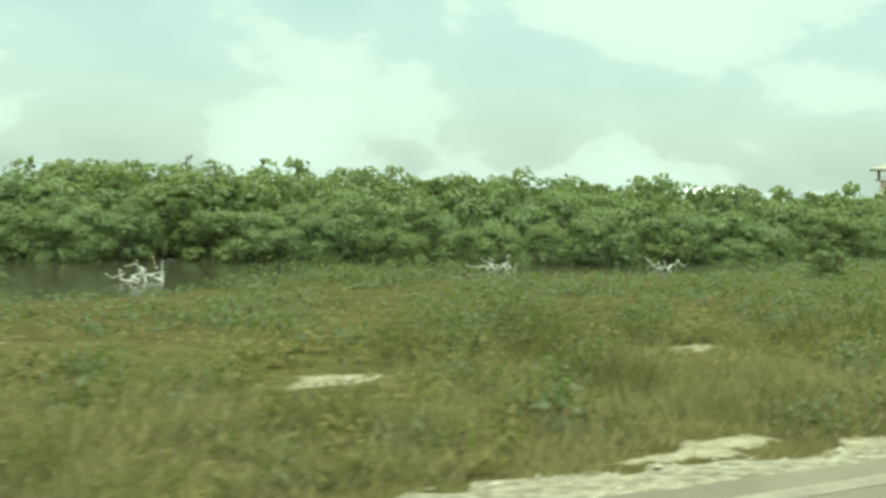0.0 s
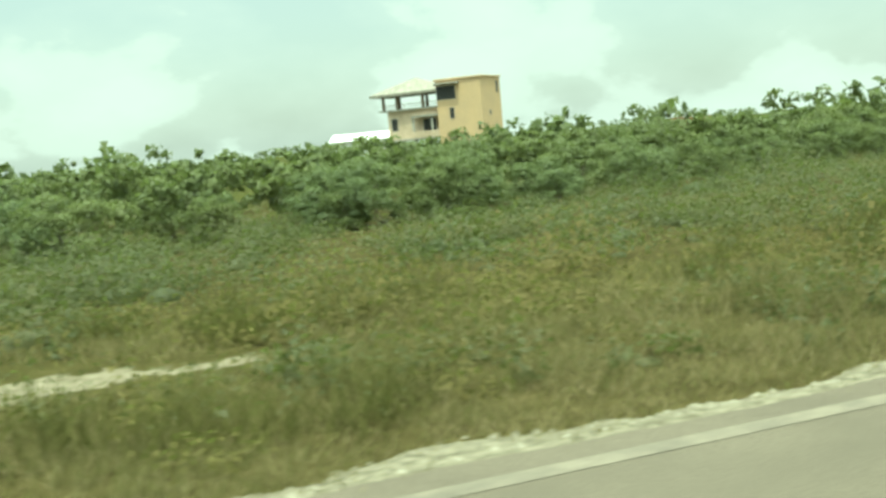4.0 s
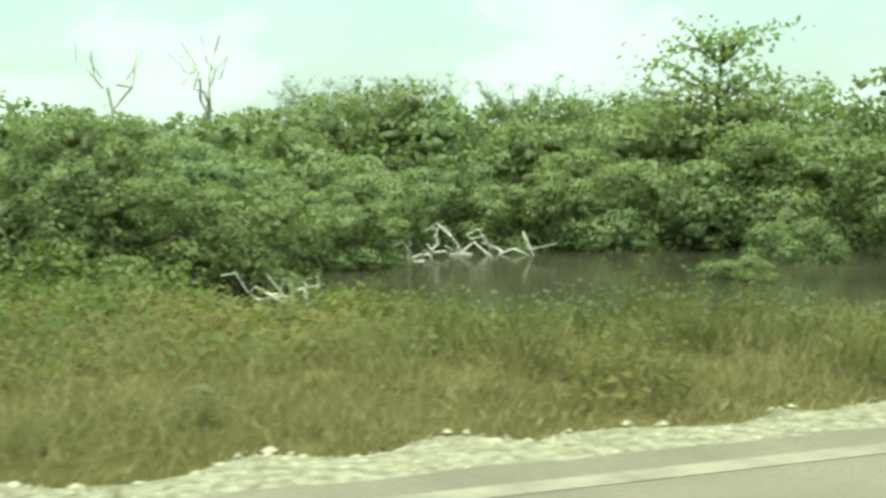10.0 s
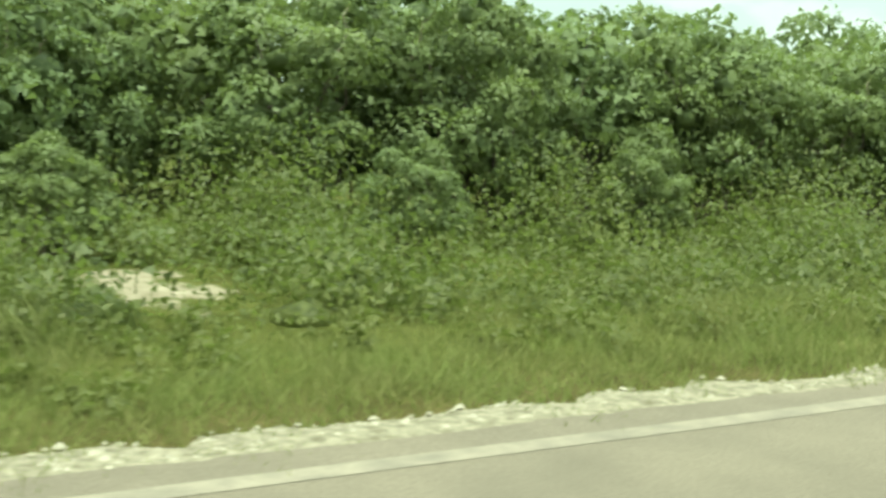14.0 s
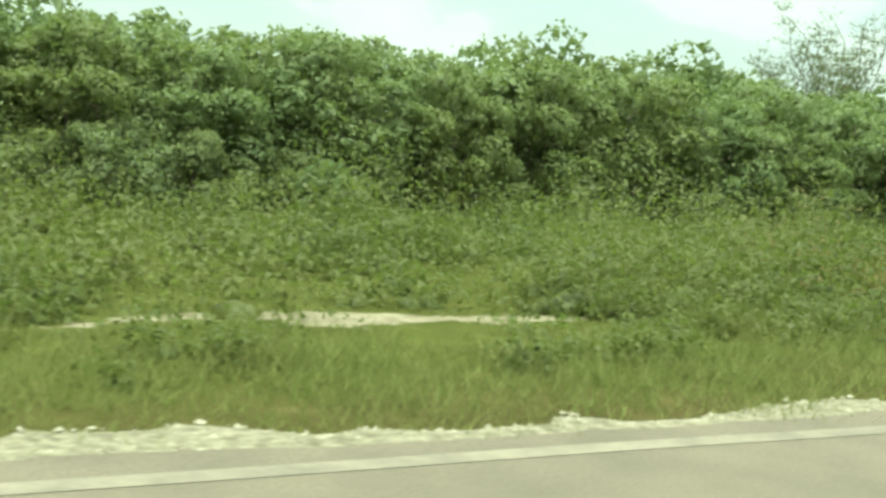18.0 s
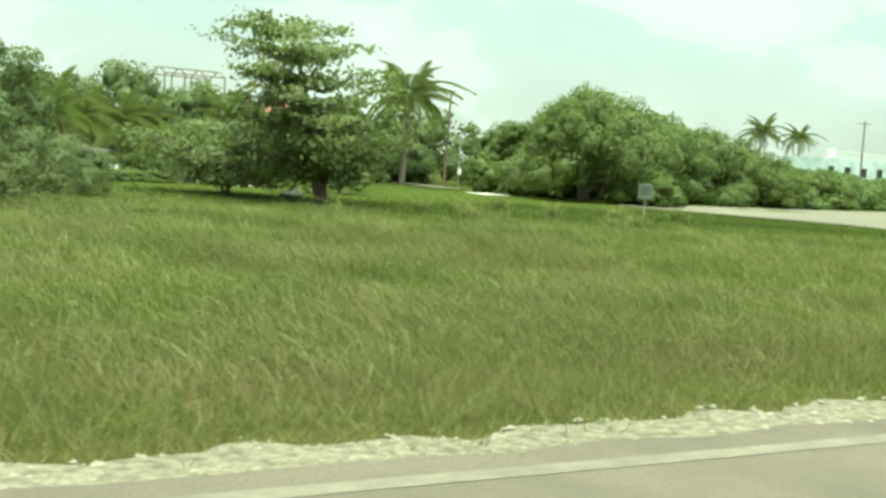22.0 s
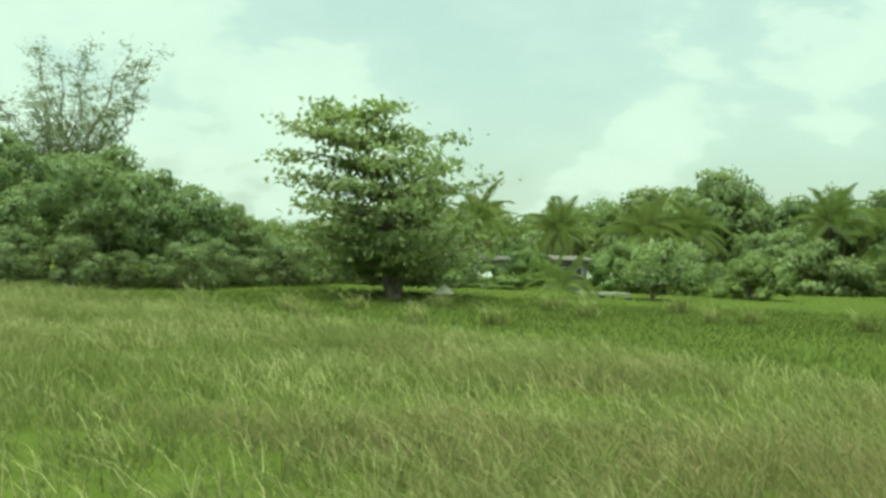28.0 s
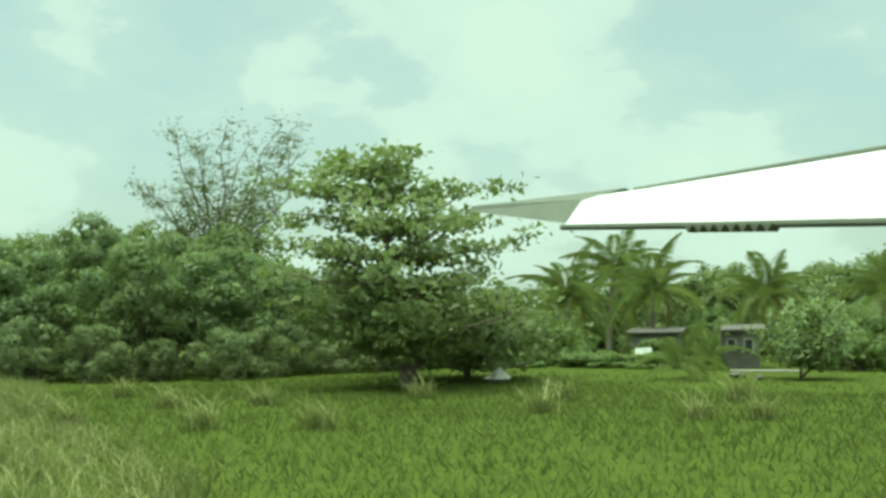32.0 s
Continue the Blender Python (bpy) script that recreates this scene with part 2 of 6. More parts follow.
DULL_BLOCK = solid("stained_block_wall", (0.20, 0.19, 0.165), 0.9, spot=(0.13, 0.12, 0.10), scale=1.2, fine=12)
DARK = solid("dark_opening", (0.025, 0.025, 0.024), 0.6, scale=1.0)
OLD_WOOD = solid("old_wood", (0.22, 0.17, 0.12), 0.85, spot=(0.13, 0.10, 0.07), scale=2, stretch=(1, 1, 0.2))
WEATHERED_WHITE = solid("weathered_white_plastic", (0.46, 0.46, 0.43), 0.6, spot=(0.30, 0.30, 0.27), scale=3)
PLASTIC_WHITE = solid("white_plastic", (0.82, 0.82, 0.80), 0.4, spot=(0.66, 0.66, 0.62), scale=3)
AQUA = solid("pale_aqua_wall", (0.62, 0.72, 0.70), 0.7, scale=0.6)
OLD_SIGN = solid("weathered_sign_board", (0.16, 0.18, 0.15), 0.6, scale=3)
WING_WHITE = solid("white_aircraft_paint", (0.62, 0.63, 0.61), 0.35, spot=(0.57, 0.58, 0.56), scale=0.8, fine=6, bump=0.02)
WING_GREY = solid("grey_tip_paint", (0.12, 0.125, 0.10), 0.7, spot=(0.10, 0.105, 0.085), scale=0.8, fine=6, bump=0.02)


def water_material():
    m, t, out = shader("pond_water")
    p = t.nodes.new("ShaderNodeBsdfPrincipled")
    c = ramp(t, noise_node(t, 0.3, 4), [(0.35, (0.020, 0.018, 0.011)), (0.7, (0.038, 0.034, 0.020))])
    t.links.new(c, p.inputs["Base Color"])
    p.inputs["Roughness"].default_value, p.inputs["IOR"].default_value = 0.12, 1.33
    p.inputs["Specular IOR Level"].default_value = 0.30
    b = t.nodes.new("ShaderNodeBump")
    b.inputs["Strength"].default_value, b.inputs["Distance"].default_value = 0.06, 0.02
    t.links.new(noise_node(t, 5.0, 3, 0.5, (1, 0.5, 1)), b.inputs["Height"])
    t.links.new(b.outputs[0], p.inputs["Normal"])
    t.links.new(p.outputs[0], out.inputs["Surface"])
    return m


def ground_material():
    """Soil, leaf litter, turf and bare marl; the sheet's own 'sand' and 'turf' values say where."""
    m, t, out = shader("ground_soil")
    p = t.nodes.new("ShaderNodeBsdfPrincipled")
    p.inputs["Roughness"].default_value, p.inputs["Specular IOR Level"].default_value = 1.0, 0.03
    soil = ramp(t, noise_node(t, 1.3, 6, 0.65), [(0.3, (0.034, 0.028, 0.011)), (0.55, (0.055, 0.045, 0.018)), (0.75, (0.095, 0.075, 0.034))])
    turf = ramp(t, noise_node(t, 1.8, 6, 0.65), [(0.3, (0.040, 0.052, 0.010)), (0.7, (0.066, 0.082, 0.016))])
    marl = ramp(t, noise_node(t, 3.0, 6, 0.7), [(0.3, (0.10, 0.082, 0.052)), (0.65, (0.22, 0.190, 0.138))])
    a1 = t.nodes.new("ShaderNodeAttribute")
    a1.attribute_name = "turf"
    a2 = t.nodes.new("ShaderNodeAttribute")
    a2.attribute_name = "sand"
    c = blend(t, a1.outputs["Fac"], soil, turf)
    edge = t.nodes.new("ShaderNodeMath")
    edge.operation = "ADD"
    t.links.new(a2.outputs["Fac"], edge.inputs[0])
    jag = t.nodes.new("ShaderNodeMath")
    jag.operation, jag.inputs[1].default_value = "SUBTRACT", 0.5
    wide = t.nodes.new("ShaderNodeMath")
    wide.operation, wide.inputs[1].default_value = "MULTIPLY_ADD", 2.2
    wide.inputs[2].default_value = -0.6
    t.links.new(noise_node(t, 1.1, 7, 0.68), wide.inputs[0])
    t.links.new(wide.outputs[0], jag.inputs[0])
    t.links.new(jag.outputs[0], edge.inputs[1])
    c = blend(t, ramp(t, edge.outputs[0], [(0.45, (0, 0, 0)), (0.6, (1, 1, 1))]), c, marl)
    t.links.new(c, p.inputs["Base Color"])
    b = t.nodes.new("ShaderNodeBump")
    b.inputs["Strength"].default_value, b.inputs["Distance"].default_value = 0.6, 0.05
    t.links.new(noise_node(t, 7, 5), b.inputs["Height"])
    t.links.new(b.outputs[0], p.inputs["Normal"])
    t.links.new(p.outputs[0], out.inputs["Surface"])
    return m


WATER, GROUND = water_material(), ground_material()


# ---- mesh helpers ----
def mesh_of(name, verts, faces, material, smooth=False, normals=None):
    """A mesh from arrays; all faces have the same number of corners."""
    verts, faces = np.asarray(verts, np.float32), np.asarray(faces, np.int32)
    me = bpy.data.meshes.new(name)
    k = faces.shape[1]
    me.vertices.add(len(verts))
    me.vertices.foreach_set("co", verts.ravel())
    me.loops.add(faces.size)
    me.loops.foreach_set("vertex_index", faces.ravel())
    me.polygons.add(len(faces))
    me.polygons.foreach_set("loop_start", np.arange(0, faces.size, k, dtype=np.int32))
    me.polygons.foreach_set("use_smooth", np.full(len(faces), smooth))
    me.update(calc_edges=True)
    if normals is not None:                       # foliage is shaded by the form of the crown
        me.polygons.foreach_set("use_smooth", np.full(len(faces), True))
        at = me.attributes.new("custom_normal", "FLOAT_VECTOR", "POINT")
        at.data.foreach_set("vector", np.asarray(normals, np.float32).ravel())
    me.materials.append(material)
    return me


def merge(pieces):
    vs, fs, ns, n = [], [], [], 0
    for v, f, *m in pieces:
        vs.append(np.asarray(v, float))
        fs.append(np.asarray(f) + n)
        ns += m
        n += len(v)
    return (np.concatenate(vs), np.concatenate(fs)) + ((np.concatenate(ns),) if ns else ())


def thing(name, label, category, group="", at=(0, 0, 0), turn=0.0):
    ob = new(name)
    ob.empty_display_size = 0.3
    ob.matrix_basis = pose(*at, 0, 0, turn)
    return tagged(ob, label, category, group)


def part(name, bm, material, parent, label=""):
    """Links a bmesh, a mesh or a pair of arrays as one mesh object under a thing or a part."""
    if isinstance(bm, bmesh.types.BMesh):
        me = bpy.data.meshes.new(name)
        bm.to_mesh(me)
        bm.free()
        me.materials.append(material)
    elif isinstance(bm, tuple):
        me = mesh_of(name, bm[0], bm[1], material, False, bm[2] if len(bm) > 2 else None)
    else:
        me = bm
    ob = new(name, me)
    ob.parent = parent
    return tagged(ob, label)


def box(x0, x1, y0, y1, z0, z1, bevel=0.0, bm=None):
    bm = bm or bmesh.new()
    vs = [bm.verts.new((x, y, z)) for z in (z0, z1) for x, y in ((x0, y0), (x1, y0), (x1, y1), (x0, y1))]
    fs = [bm.faces.new([vs[i] for i in f]) for f in ((3, 2, 1, 0), (4, 5, 6, 7), (0, 1, 5, 4), (1, 2, 6, 5), (2, 3, 7, 6), (3, 0, 4, 7))]
    if bevel:
        bmesh.ops.bevel(bm, geom=list({e for f in fs for e in f.edges}), offset=bevel, segments=2, affect="EDGES", profile=0.6)
    return bm


def tube(points, radii, sides=6):
    """A tapering tube along points."""
    pts = np.asarray(points, float)
    n = len(pts)
    d = np.gradient(pts, axis=0)
    d /= np.linalg.norm(d, axis=1)[:, None] + 1e-9
    side = np.cross(d, [0.31, 0.87, 0.11])
    side /= np.linalg.norm(side, axis=1)[:, None] + 1e-9
    other = np.cross(d, side)
    a = np.linspace(0, 2 * np.pi, sides, endpoint=False)
    ring = np.cos(a)[None, :, None] * side[:, None] + np.sin(a)[None, :, None] * other[:, None]
    v = (pts[:, None] + ring * np.asarray(radii, float)[:, None, None]).reshape(-1, 3)
    i, j = np.meshgrid(np.arange(n - 1), np.arange(sides), indexing="ij")
    k = (j + 1) % sides
    f = np.stack([i * sides + j, i * sides + k, (i + 1) * sides + k, (i + 1) * sides + j], -1).reshape(-1, 4)
    return v, f


def leaves(rng, centres, length, width):
    """A narrow diamond leaf at each centre, turned at random."""
    n = len(centres)
    along = unit(rng.normal(size=(n, 3)) * (1, 1, 0.55))
    across = unit(np.cross(along, rng.normal(size=(n, 3))))
    s = rng.uniform(0.65, 1.3, (n, 1))
    a, b = along * s * length * 0.5, across * s * width * 0.5
    bend = np.cross(across, along) * (length * 0.12)
    v = np.stack([centres - a, centres + b + bend - a * 0.1, centres + a, centres - b + bend - a * 0.1], 1).reshape(-1, 3)
    return v, np.arange(4 * n).reshape(-1, 4)


def blades(rng, roots, height, width, lean=0.35, wind=(0.25, 0.0), straight=False):
    """Grass blades: a bent strip of two faces each, or a straight one."""
    n = len(roots)
    roots = np.asarray(roots, float)
    h = height * rng.uniform(0.5, 1.25, (n, 1)) if np.isscalar(height) else height.reshape(-1, 1) * rng.uniform(0.6, 1.2, (n, 1))
    t = rng.uniform(0, 2 * np.pi, n)
    side = np.stack([np.cos(t), np.sin(t), 0 * t], 1) * width * rng.uniform(0.6, 1.4, (n, 1)) * 0.5
    off = np.concatenate([rng.normal(size=(n, 2)) * lean + wind, np.zeros((n, 1))], 1) * h
    if straight:
        tip = roots + off + h * (0, 0, 0.95)
        v = np.stack([roots - side, roots + side, tip], 1).reshape(-1, 3)
        return v, np.arange(3 * n).reshape(-1, 3)
    mid = roots + off * 0.35 + h * (0, 0, 0.62)
    tip = roots + off * 1.1 + h * (0, 0, 0.95)
    v = np.stack([roots - side, roots + side, mid + side * 0.8, mid - side * 0.8, tip + side * 0.12, tip - side * 0.12], 1).reshape(-1, 3)
    k = np.arange(n)[:, None] * 6
    f = np.stack([k + (0, 1, 2, 3), k + (3, 2, 4, 5)], 1).reshape(-1, 4)
    return v, f


_b = bmesh.new()
bmesh.ops.create_icosphere(_b, subdivisions=1, radius=1.0)
_b.verts.ensure_lookup_table()
ICO_V = np.array([v.co[:] for v in _b.verts])
ICO_F = np.array([[v.index for v in f.verts] for f in _b.faces])
_b.free()
DOME_F = ICO_F[(ICO_V[ICO_F][:, :, 2] > -0.60).all(1)]


def unit(a):
    return a / (np.linalg.norm(a, axis=-1, keepdims=True) + 1e-9)


def small_leaves(r, c, out, length, width, form=0.55, droop=0.25):
    """A three-cornered leaf at each centre, its face tending outwards from the crown."""
    n = len(c)
    out = unit(out)
    face = unit(out * 0.9 + r.normal(size=(n, 3)) * 0.75 + (0, 0, 0.35))
    along = unit(np.cross(face, r.normal(size=(n, 3))) - (0, 0, droop))
    across = unit(np.cross(face, along))
    s = r.uniform(0.65, 1.35, (n, 1))
    a, b = along * s * length * 0.5, across * s * width * 0.5
    v = np.stack([c - a * 0.7 + b, c - a * 0.7 - b, c + a * 1.15], 1).reshape(-1, 3)
    f = np.arange(3 * n).reshape(-1, 3)
    face = np.cross(v[1::3] - v[0::3], v[2::3] - v[0::3])
    turned = (face * out).sum(1) < 0
    f[turned] = f[turned][:, ::-1]
    nn = unit(out * form + unit(np.where(turned[:, None], -face, face)) * (1 - form))
    return v, f, np.repeat(nn, 3, 0)


def clumps(r, lobes, count, leaf, hull=0.30, tufts=15, inner=0.34):
    """A crown: a dense heart of leaf mass in every lobe, broader shaded leaves round it, and tufts of small leaves over what of it lies open."""
    lb = np.asarray(lobes, float)
    n = len(lb)
    hv = (lb[:, None, :3] + ICO_V[None] * lb[:, None, 3:] * hull).reshape(-1, 3)
    hn = unit(unit(ICO_V[None] / lb[:, None, 3:]) + r.normal(size=(n, len(ICO_V), 3)) * 0.28).reshape(-1, 3)
    hf = (ICO_F[None] + len(ICO_V) * np.arange(n)[:, None, None]).reshape(-1, 3)
    area = (lb[:, 3] * lb[:, 4] + lb[:, 3] * lb[:, 5] * 2) ** 0.95
    want = int(count * 2.0)
    pick = r.choice(n, want, p=area / area.sum())
    hub = unit(r.normal(size=(n, tufts, 3)))[pick, r.integers(tufts, size=want)]
    d = unit(hub + r.normal(size=(want, 3)) * 0.33)
    d[:, 2] = np.where(d[:, 2] < -0.6, -d[:, 2], d[:, 2])
    far = ((d - hub) ** 2).sum(1, keepdims=True)
    c = lb[pick, :3] + d * lb[pick, 3:] * (0.84 + 0.34 * np.exp(-far / 0.10) * r.uniform(0.3, 1.1, (want, 1)))
    q = (c[:, None] - lb[None, :, :3]) / lb[None, :, 3:]
    k = np.flatnonzero(((q ** 2).sum(2) > 0.55).all(1) & (c[:, 2] > 0.05))[:count]
    out = unit(d[k] / lb[pick[k], 3:]) + unit(d[k] - hub[k]) * 0.35
    m = k[: int(count * inner)]
    deep = lb[pick[m], :3] + (c[m] - lb[pick[m], :3]) * r.uniform(0.58, 0.90, (len(m), 1))
    return merge([(hv, hf, hn), small_leaves(r, deep, out[: len(m)], leaf * 1.55, leaf * 1.2), small_leaves(r, c[k], out, leaf, leaf * 0.72)])


def limb(rng, start, end, r0, r1, wob=0.12, steps=5):
    start, end = np.asarray(start, float), np.asarray(end, float)
    u = np.linspace(0, 1, steps)[:, None]
    p = start + (end - start) * u
    p[1:-1] += rng.normal(size=(steps - 2, 3)) * wob * np.linalg.norm(end - start) * 0.5
    return tube(p, r0 + (r1 - r0) * u[:, 0], 4)


def smooth_noise(x, y, seed, scale):
    """Value noise over arrays."""
    r = np.random.RandomState(seed)
    grid = r.rand(64, 64)
    u, v = np.asarray(x) / scale, np.asarray(y) / scale
    i, j = np.floor(u).astype(int), np.floor(v).astype(int)
    a, b = u - i, v - j
    a, b = a * a * (3 - 2 * a), b * b * (3 - 2 * b)
    g = lambda p, q: grid[p % 64, q % 64]
    return (g(i, j) * (1 - a) + g(i + 1, j) * a) * (1 - b) + (g(i, j + 1) * (1 - a) + g(i + 1, j + 1) * a) * b


# ---- the plan ----
LINE_Y = 7.1            # painted edge line of the runway
EDGE_Y = 7.85           # asphalt ends, limestone verge begins
POND_LEVEL = -0.28
# ponds and bare patches: middle, half length, half width
PONDS = [(204, 19.5, 6, 3.2), (12, 36.5, 10, 12), (31, 36.5, 18, 9), (49, 42, 10, 9), (190, 36, 10, 12), (206, 30, 10, 8), (221, 28.5, 15, 10), (244, 23.2, 13, 8.2), (279, 24.5, 8, 7), (300.5, 21.8, 11, 10)]
BARE = [(54.5, 16.6, 3.6, 1.5), (45.5, 15.0, 3.8, 2.6), (57.6, 15.6, 1.5, 0.6), (64, 14.6, 2.8, 2.0), (61, 16.3, 2.0, 1.2), (60.5, 22, 1.5, 0.9), (65.8, 19, 1.3, 0.6), (59, 12.9, 1.0, 0.8),
        (75.6, 17.6, 3.2, 2.9), (78.3, 20.5, 0.8, 0.5), (85.5, 19, 1.1, 0.6), (87, 18.8, 1.8, 1.0), (88.9, 18.6, 0.9, 0.9), (93.6, 13.6, 1.5, 1.4), (92, 18.6, 1.7, 0.6), (100, 16.1, 1.7, 0.7), (92, 14.8, 0.9, 0.5), (98.3, 17.6, 0.6, 0.5),
        (11.5, 17.8, 3, 0.7), (14.4, 14.2, 1.0, 0.5), (20.7, 17.4, 0.9, 0.5), (21, 14.2, 1.4, 0.9), (30, 15.1, 3, 0.9), (16.5, 8.5, 2.0, 0.5), (49.5, 8.8, 2.5, 0.5),
        (110, 15.4, 3, 0.9), (121, 16.3, 3, 0.8), (137, 14, 3, 0.9), (158.6, 15, 1.3, 0.9), (155.8, 17, 1.0, 0.5), (154.7, 11.6, 0.8, 0.5), (160.2, 13.2, 1.2, 0.5), (156.5, 15.6, 0.6, 0.4),
        (175.6, 15.5, 1.7, 1.1), (179.3, 16.1, 0.9, 0.5), (169, 14.6, 1.6, 0.4), (172.4, 10.5, 0.9, 0.4), (182.5, 15.7, 1.2, 0.4), (175.4, 12.2, 0.7, 0.4), (190.4, 12.3, 1.3, 0.6), (185.3, 9.6, 0.6, 0.4),
        (236, 10.9, 1.4, 0.5), (238.6, 12.0, 1.1, 0.5), (243.6, 12.3, 1.3, 0.5), (246, 13.4, 0.8, 0.4), (252, 12.4, 1.2, 0.5), (254.5, 13.6, 0.8, 0.4), (240.4, 11.6, 0.8, 0.3), (247, 10.7, 1.2, 0.5), (249.2, 11, 0.9, 0.4), (268.5, 15, 1.7, 0.6), (269.8, 13.6, 1.1, 0.5), (317, 11.4, 1.1, 0.4), (318.2, 11, 0.6, 0.3), (316.1, 13.2, 0.5, 0.3),
        (380.5, 15.6, 1.5, 2.0), (395, 12.6, 3, 0.5), (426.8, 13.9, 1.3, 0.6), (429.3, 14.9, 1.5, 0.7), (444.2, 13.6, 3.0, 1.5), (468.6, 12.5, 2.8, 0.6)]


def in_spots(x, y, spots):
    """0 outside, rising to 1 at the middle of the nearest spot."""
    best = np.full(np.shape(x), -1.0)
    if spots is BARE:                             # ragged outlines
        x, y = x + (smooth_noise(x, y, 16, 2.6) - 0.5) * 5.0, y + (smooth_noise(x, y, 17, 2.2) - 0.5) * 2.2
    for cx, cy, rx, ry in spots:
        best = np.maximum(best, 1 - np.sqrt(((x - cx) / rx) ** 2 + ((y - cy) / ry) ** 2))
    return best


WOOD_EDGE = [(-40, 42), (20, 42), (31, 38.5), (42, 36), (50, 42), (56, 39), (67, 34.4), (79, 32.9), (96, 30.4), (120, 31.9), (150, 33.5), (178, 43), (186, 41.5), (191, 42), (195, 39), (198, 36.5), (205, 35), (210, 34), (214, 31.5),
             (224, 31), (231, 30), (234, 26.5), (237, 24), (245, 26.5), (250, 24.5), (255, 25), (258, 22), (270, 21.7), (277, 25.5), (281, 24), (286, 27), (290, 22), (294, 22), (298, 29.5), (301, 27.5), (306, 25), (309, 20.5), (317, 22),
             (324, 19.5), (341, 19.6), (349, 18.4), (354, 18), (362, 22), (371, 22.5), (378, 23), (385, 26), (390, 21.5), (410, 21), (427, 22), (437, 25), (449, 24.8), (464, 29), (478, 32), (495, 33), (512, 32), (522, 33.5), (531, 34.4), (536, 36.5), (542, 41)]
WOOD_HEIGHT = [(0, 3.4), (30, 3.3), (48, 3.3), (56, 3.2), (60, 2.8), (80, 2.65), (96, 2.3), (140, 2.4), (180, 2.4), (187, 2.0), (212, 2.1), (218, 2.5), (226, 2.7), (230, 3.6), (238, 3.7), (246, 3.6), (256, 3.85), (274, 3.85), (290, 3.6), (300, 3.8), (310, 4.1), (322, 4.1),
               (335, 3.9), (341, 4.5), (348, 4.8), (354, 5.0), (364, 6.0), (374, 7.0), (392, 7.0), (404, 6.5), (422, 6.7), (436, 6.7), (450, 6.2), (480, 6.7), (500, 7.2), (515, 7.0), (522, 6.5), (528, 6.2), (535, 5.8), (542, 5.4)]


def wood_edge(x):
    """Where the wood begins, metres from the runway's middle line."""
    return np.interp(x, *zip(*WOOD_EDGE))


def wood_height(x):
    return np.interp(x, *zip(*WOOD_HEIGHT))


def taxi_edge(y):
    """Where the sand of the taxiway begins."""
    return np.interp(y, [7.9, 10, 14, 20, 27, 31, 38.5, 51.3, 60, 64.5], [574, 579, 581.6, 583.4, 585.5, 588.8, 590.6, 589.4, 586.5, 584.5])


def ground_height(x, y):
    x, y = np.asarray(x, float), np.asarray(y, float)
    z = (smooth_noise(x, y, 3, 6.0) - 0.5) * 0.16 + (smooth_noise(x, y, 4, 1.7) - 0.5) * 0.06
    z = np.where(y < 10, z * np.clip((y - 7.8) / 2, 0, 1) - 0.03, z)
    dip = np.clip(in_spots(x + (smooth_noise(x, y, 8, 3.0) - 0.5) * 3, y + (smooth_noise(x, y, 9, 2.0) - 0.5) * 1.6, PONDS) * 3.0, 0, 1)
    z = z * (1 - dip) - 0.62 * dip
    z = z * np.clip((taxi_edge(y) + 200 * (y > 66) + 0.5 - x) / 1.5, 0, 1)
    far = np.clip((np.hypot(x - 320, y - 30) - 420) / 200, 0, 1)
    return z * (1 - far)


def lawn_value(x, y):
    """1 where short mown turf lies, in front of the houses."""
    near = np.interp(x, [536, 545, 558, 570, 576, 584], [41, 38, 33.5, 29.5, 26.5, 24])
    return np.clip((x - 534) / 5, 0, 1) * np.clip((y - near - 2.5 * smooth_noise(x, y, 12, 5.0)) / 3, 0, 1)


# ---- ground, water, runway ----
xs = np.concatenate([[-4500, -1500, -500, -150, -60], np.arange(-20, 680, 1.6), [720, 780, 900, 1200, 2200, 4700]])
ys = np.concatenate([[-4500, -1200, -300, -80, -20, 5], np.arange(7.0, 34, 0.6), np.arange(34, 70, 2.0), [75, 85, 100, 130, 180, 300, 700, 2000, 4700]])
gx, gy = np.meshgrid(xs, ys, indexing="ij")
gz = ground_height(gx, gy)
nx, ny = gx.shape
gi, gj = np.meshgrid(np.arange(nx - 1), np.arange(ny - 1), indexing="ij")
gf = np.stack([gi * ny + gj, (gi + 1) * ny + gj, (gi + 1) * ny + gj + 1, gi * ny + gj + 1], -1).reshape(-1, 4)
me = mesh_of("ground", np.stack([gx, gy, gz], -1).reshape(-1, 3), gf, GROUND, True)
turf = me.attributes.new("turf", "FLOAT", "POINT")
turf.data.foreach_set("value", np.clip((0.55 - 0.4 * ((gx < 330) & (gy < 17)) + np.clip((gx - 500) / 25, 0, 1) * np.interp(gy, [90, 140], [0.6, 0.1]) - np.interp(gx, [325, 365], [0.5, 0]) * (gy > 17) * np.interp(gy, [45, 70], [1, 0.2])) * np.clip((gy - 8) / np.where(gx > 330, 2.5, 8), 0.1, 1), 0, 1).ravel().astype(np.float32))
sand = me.attributes.new("sand", "FLOAT", "POINT")
sand.data.foreach_set("value", np.clip(in_spots(gx, gy, BARE) * 1.5 + (smooth_noise(gx, gy, 15, 1.3) - 0.5) * 0.7 * (in_spots(gx, gy, BARE) > -0.6) + 0.05, 0, 1).ravel().astype(np.float32))
tagged(new("ground", me), "flat sandy coastal ground with litter and turf", "ground", kind="structure")

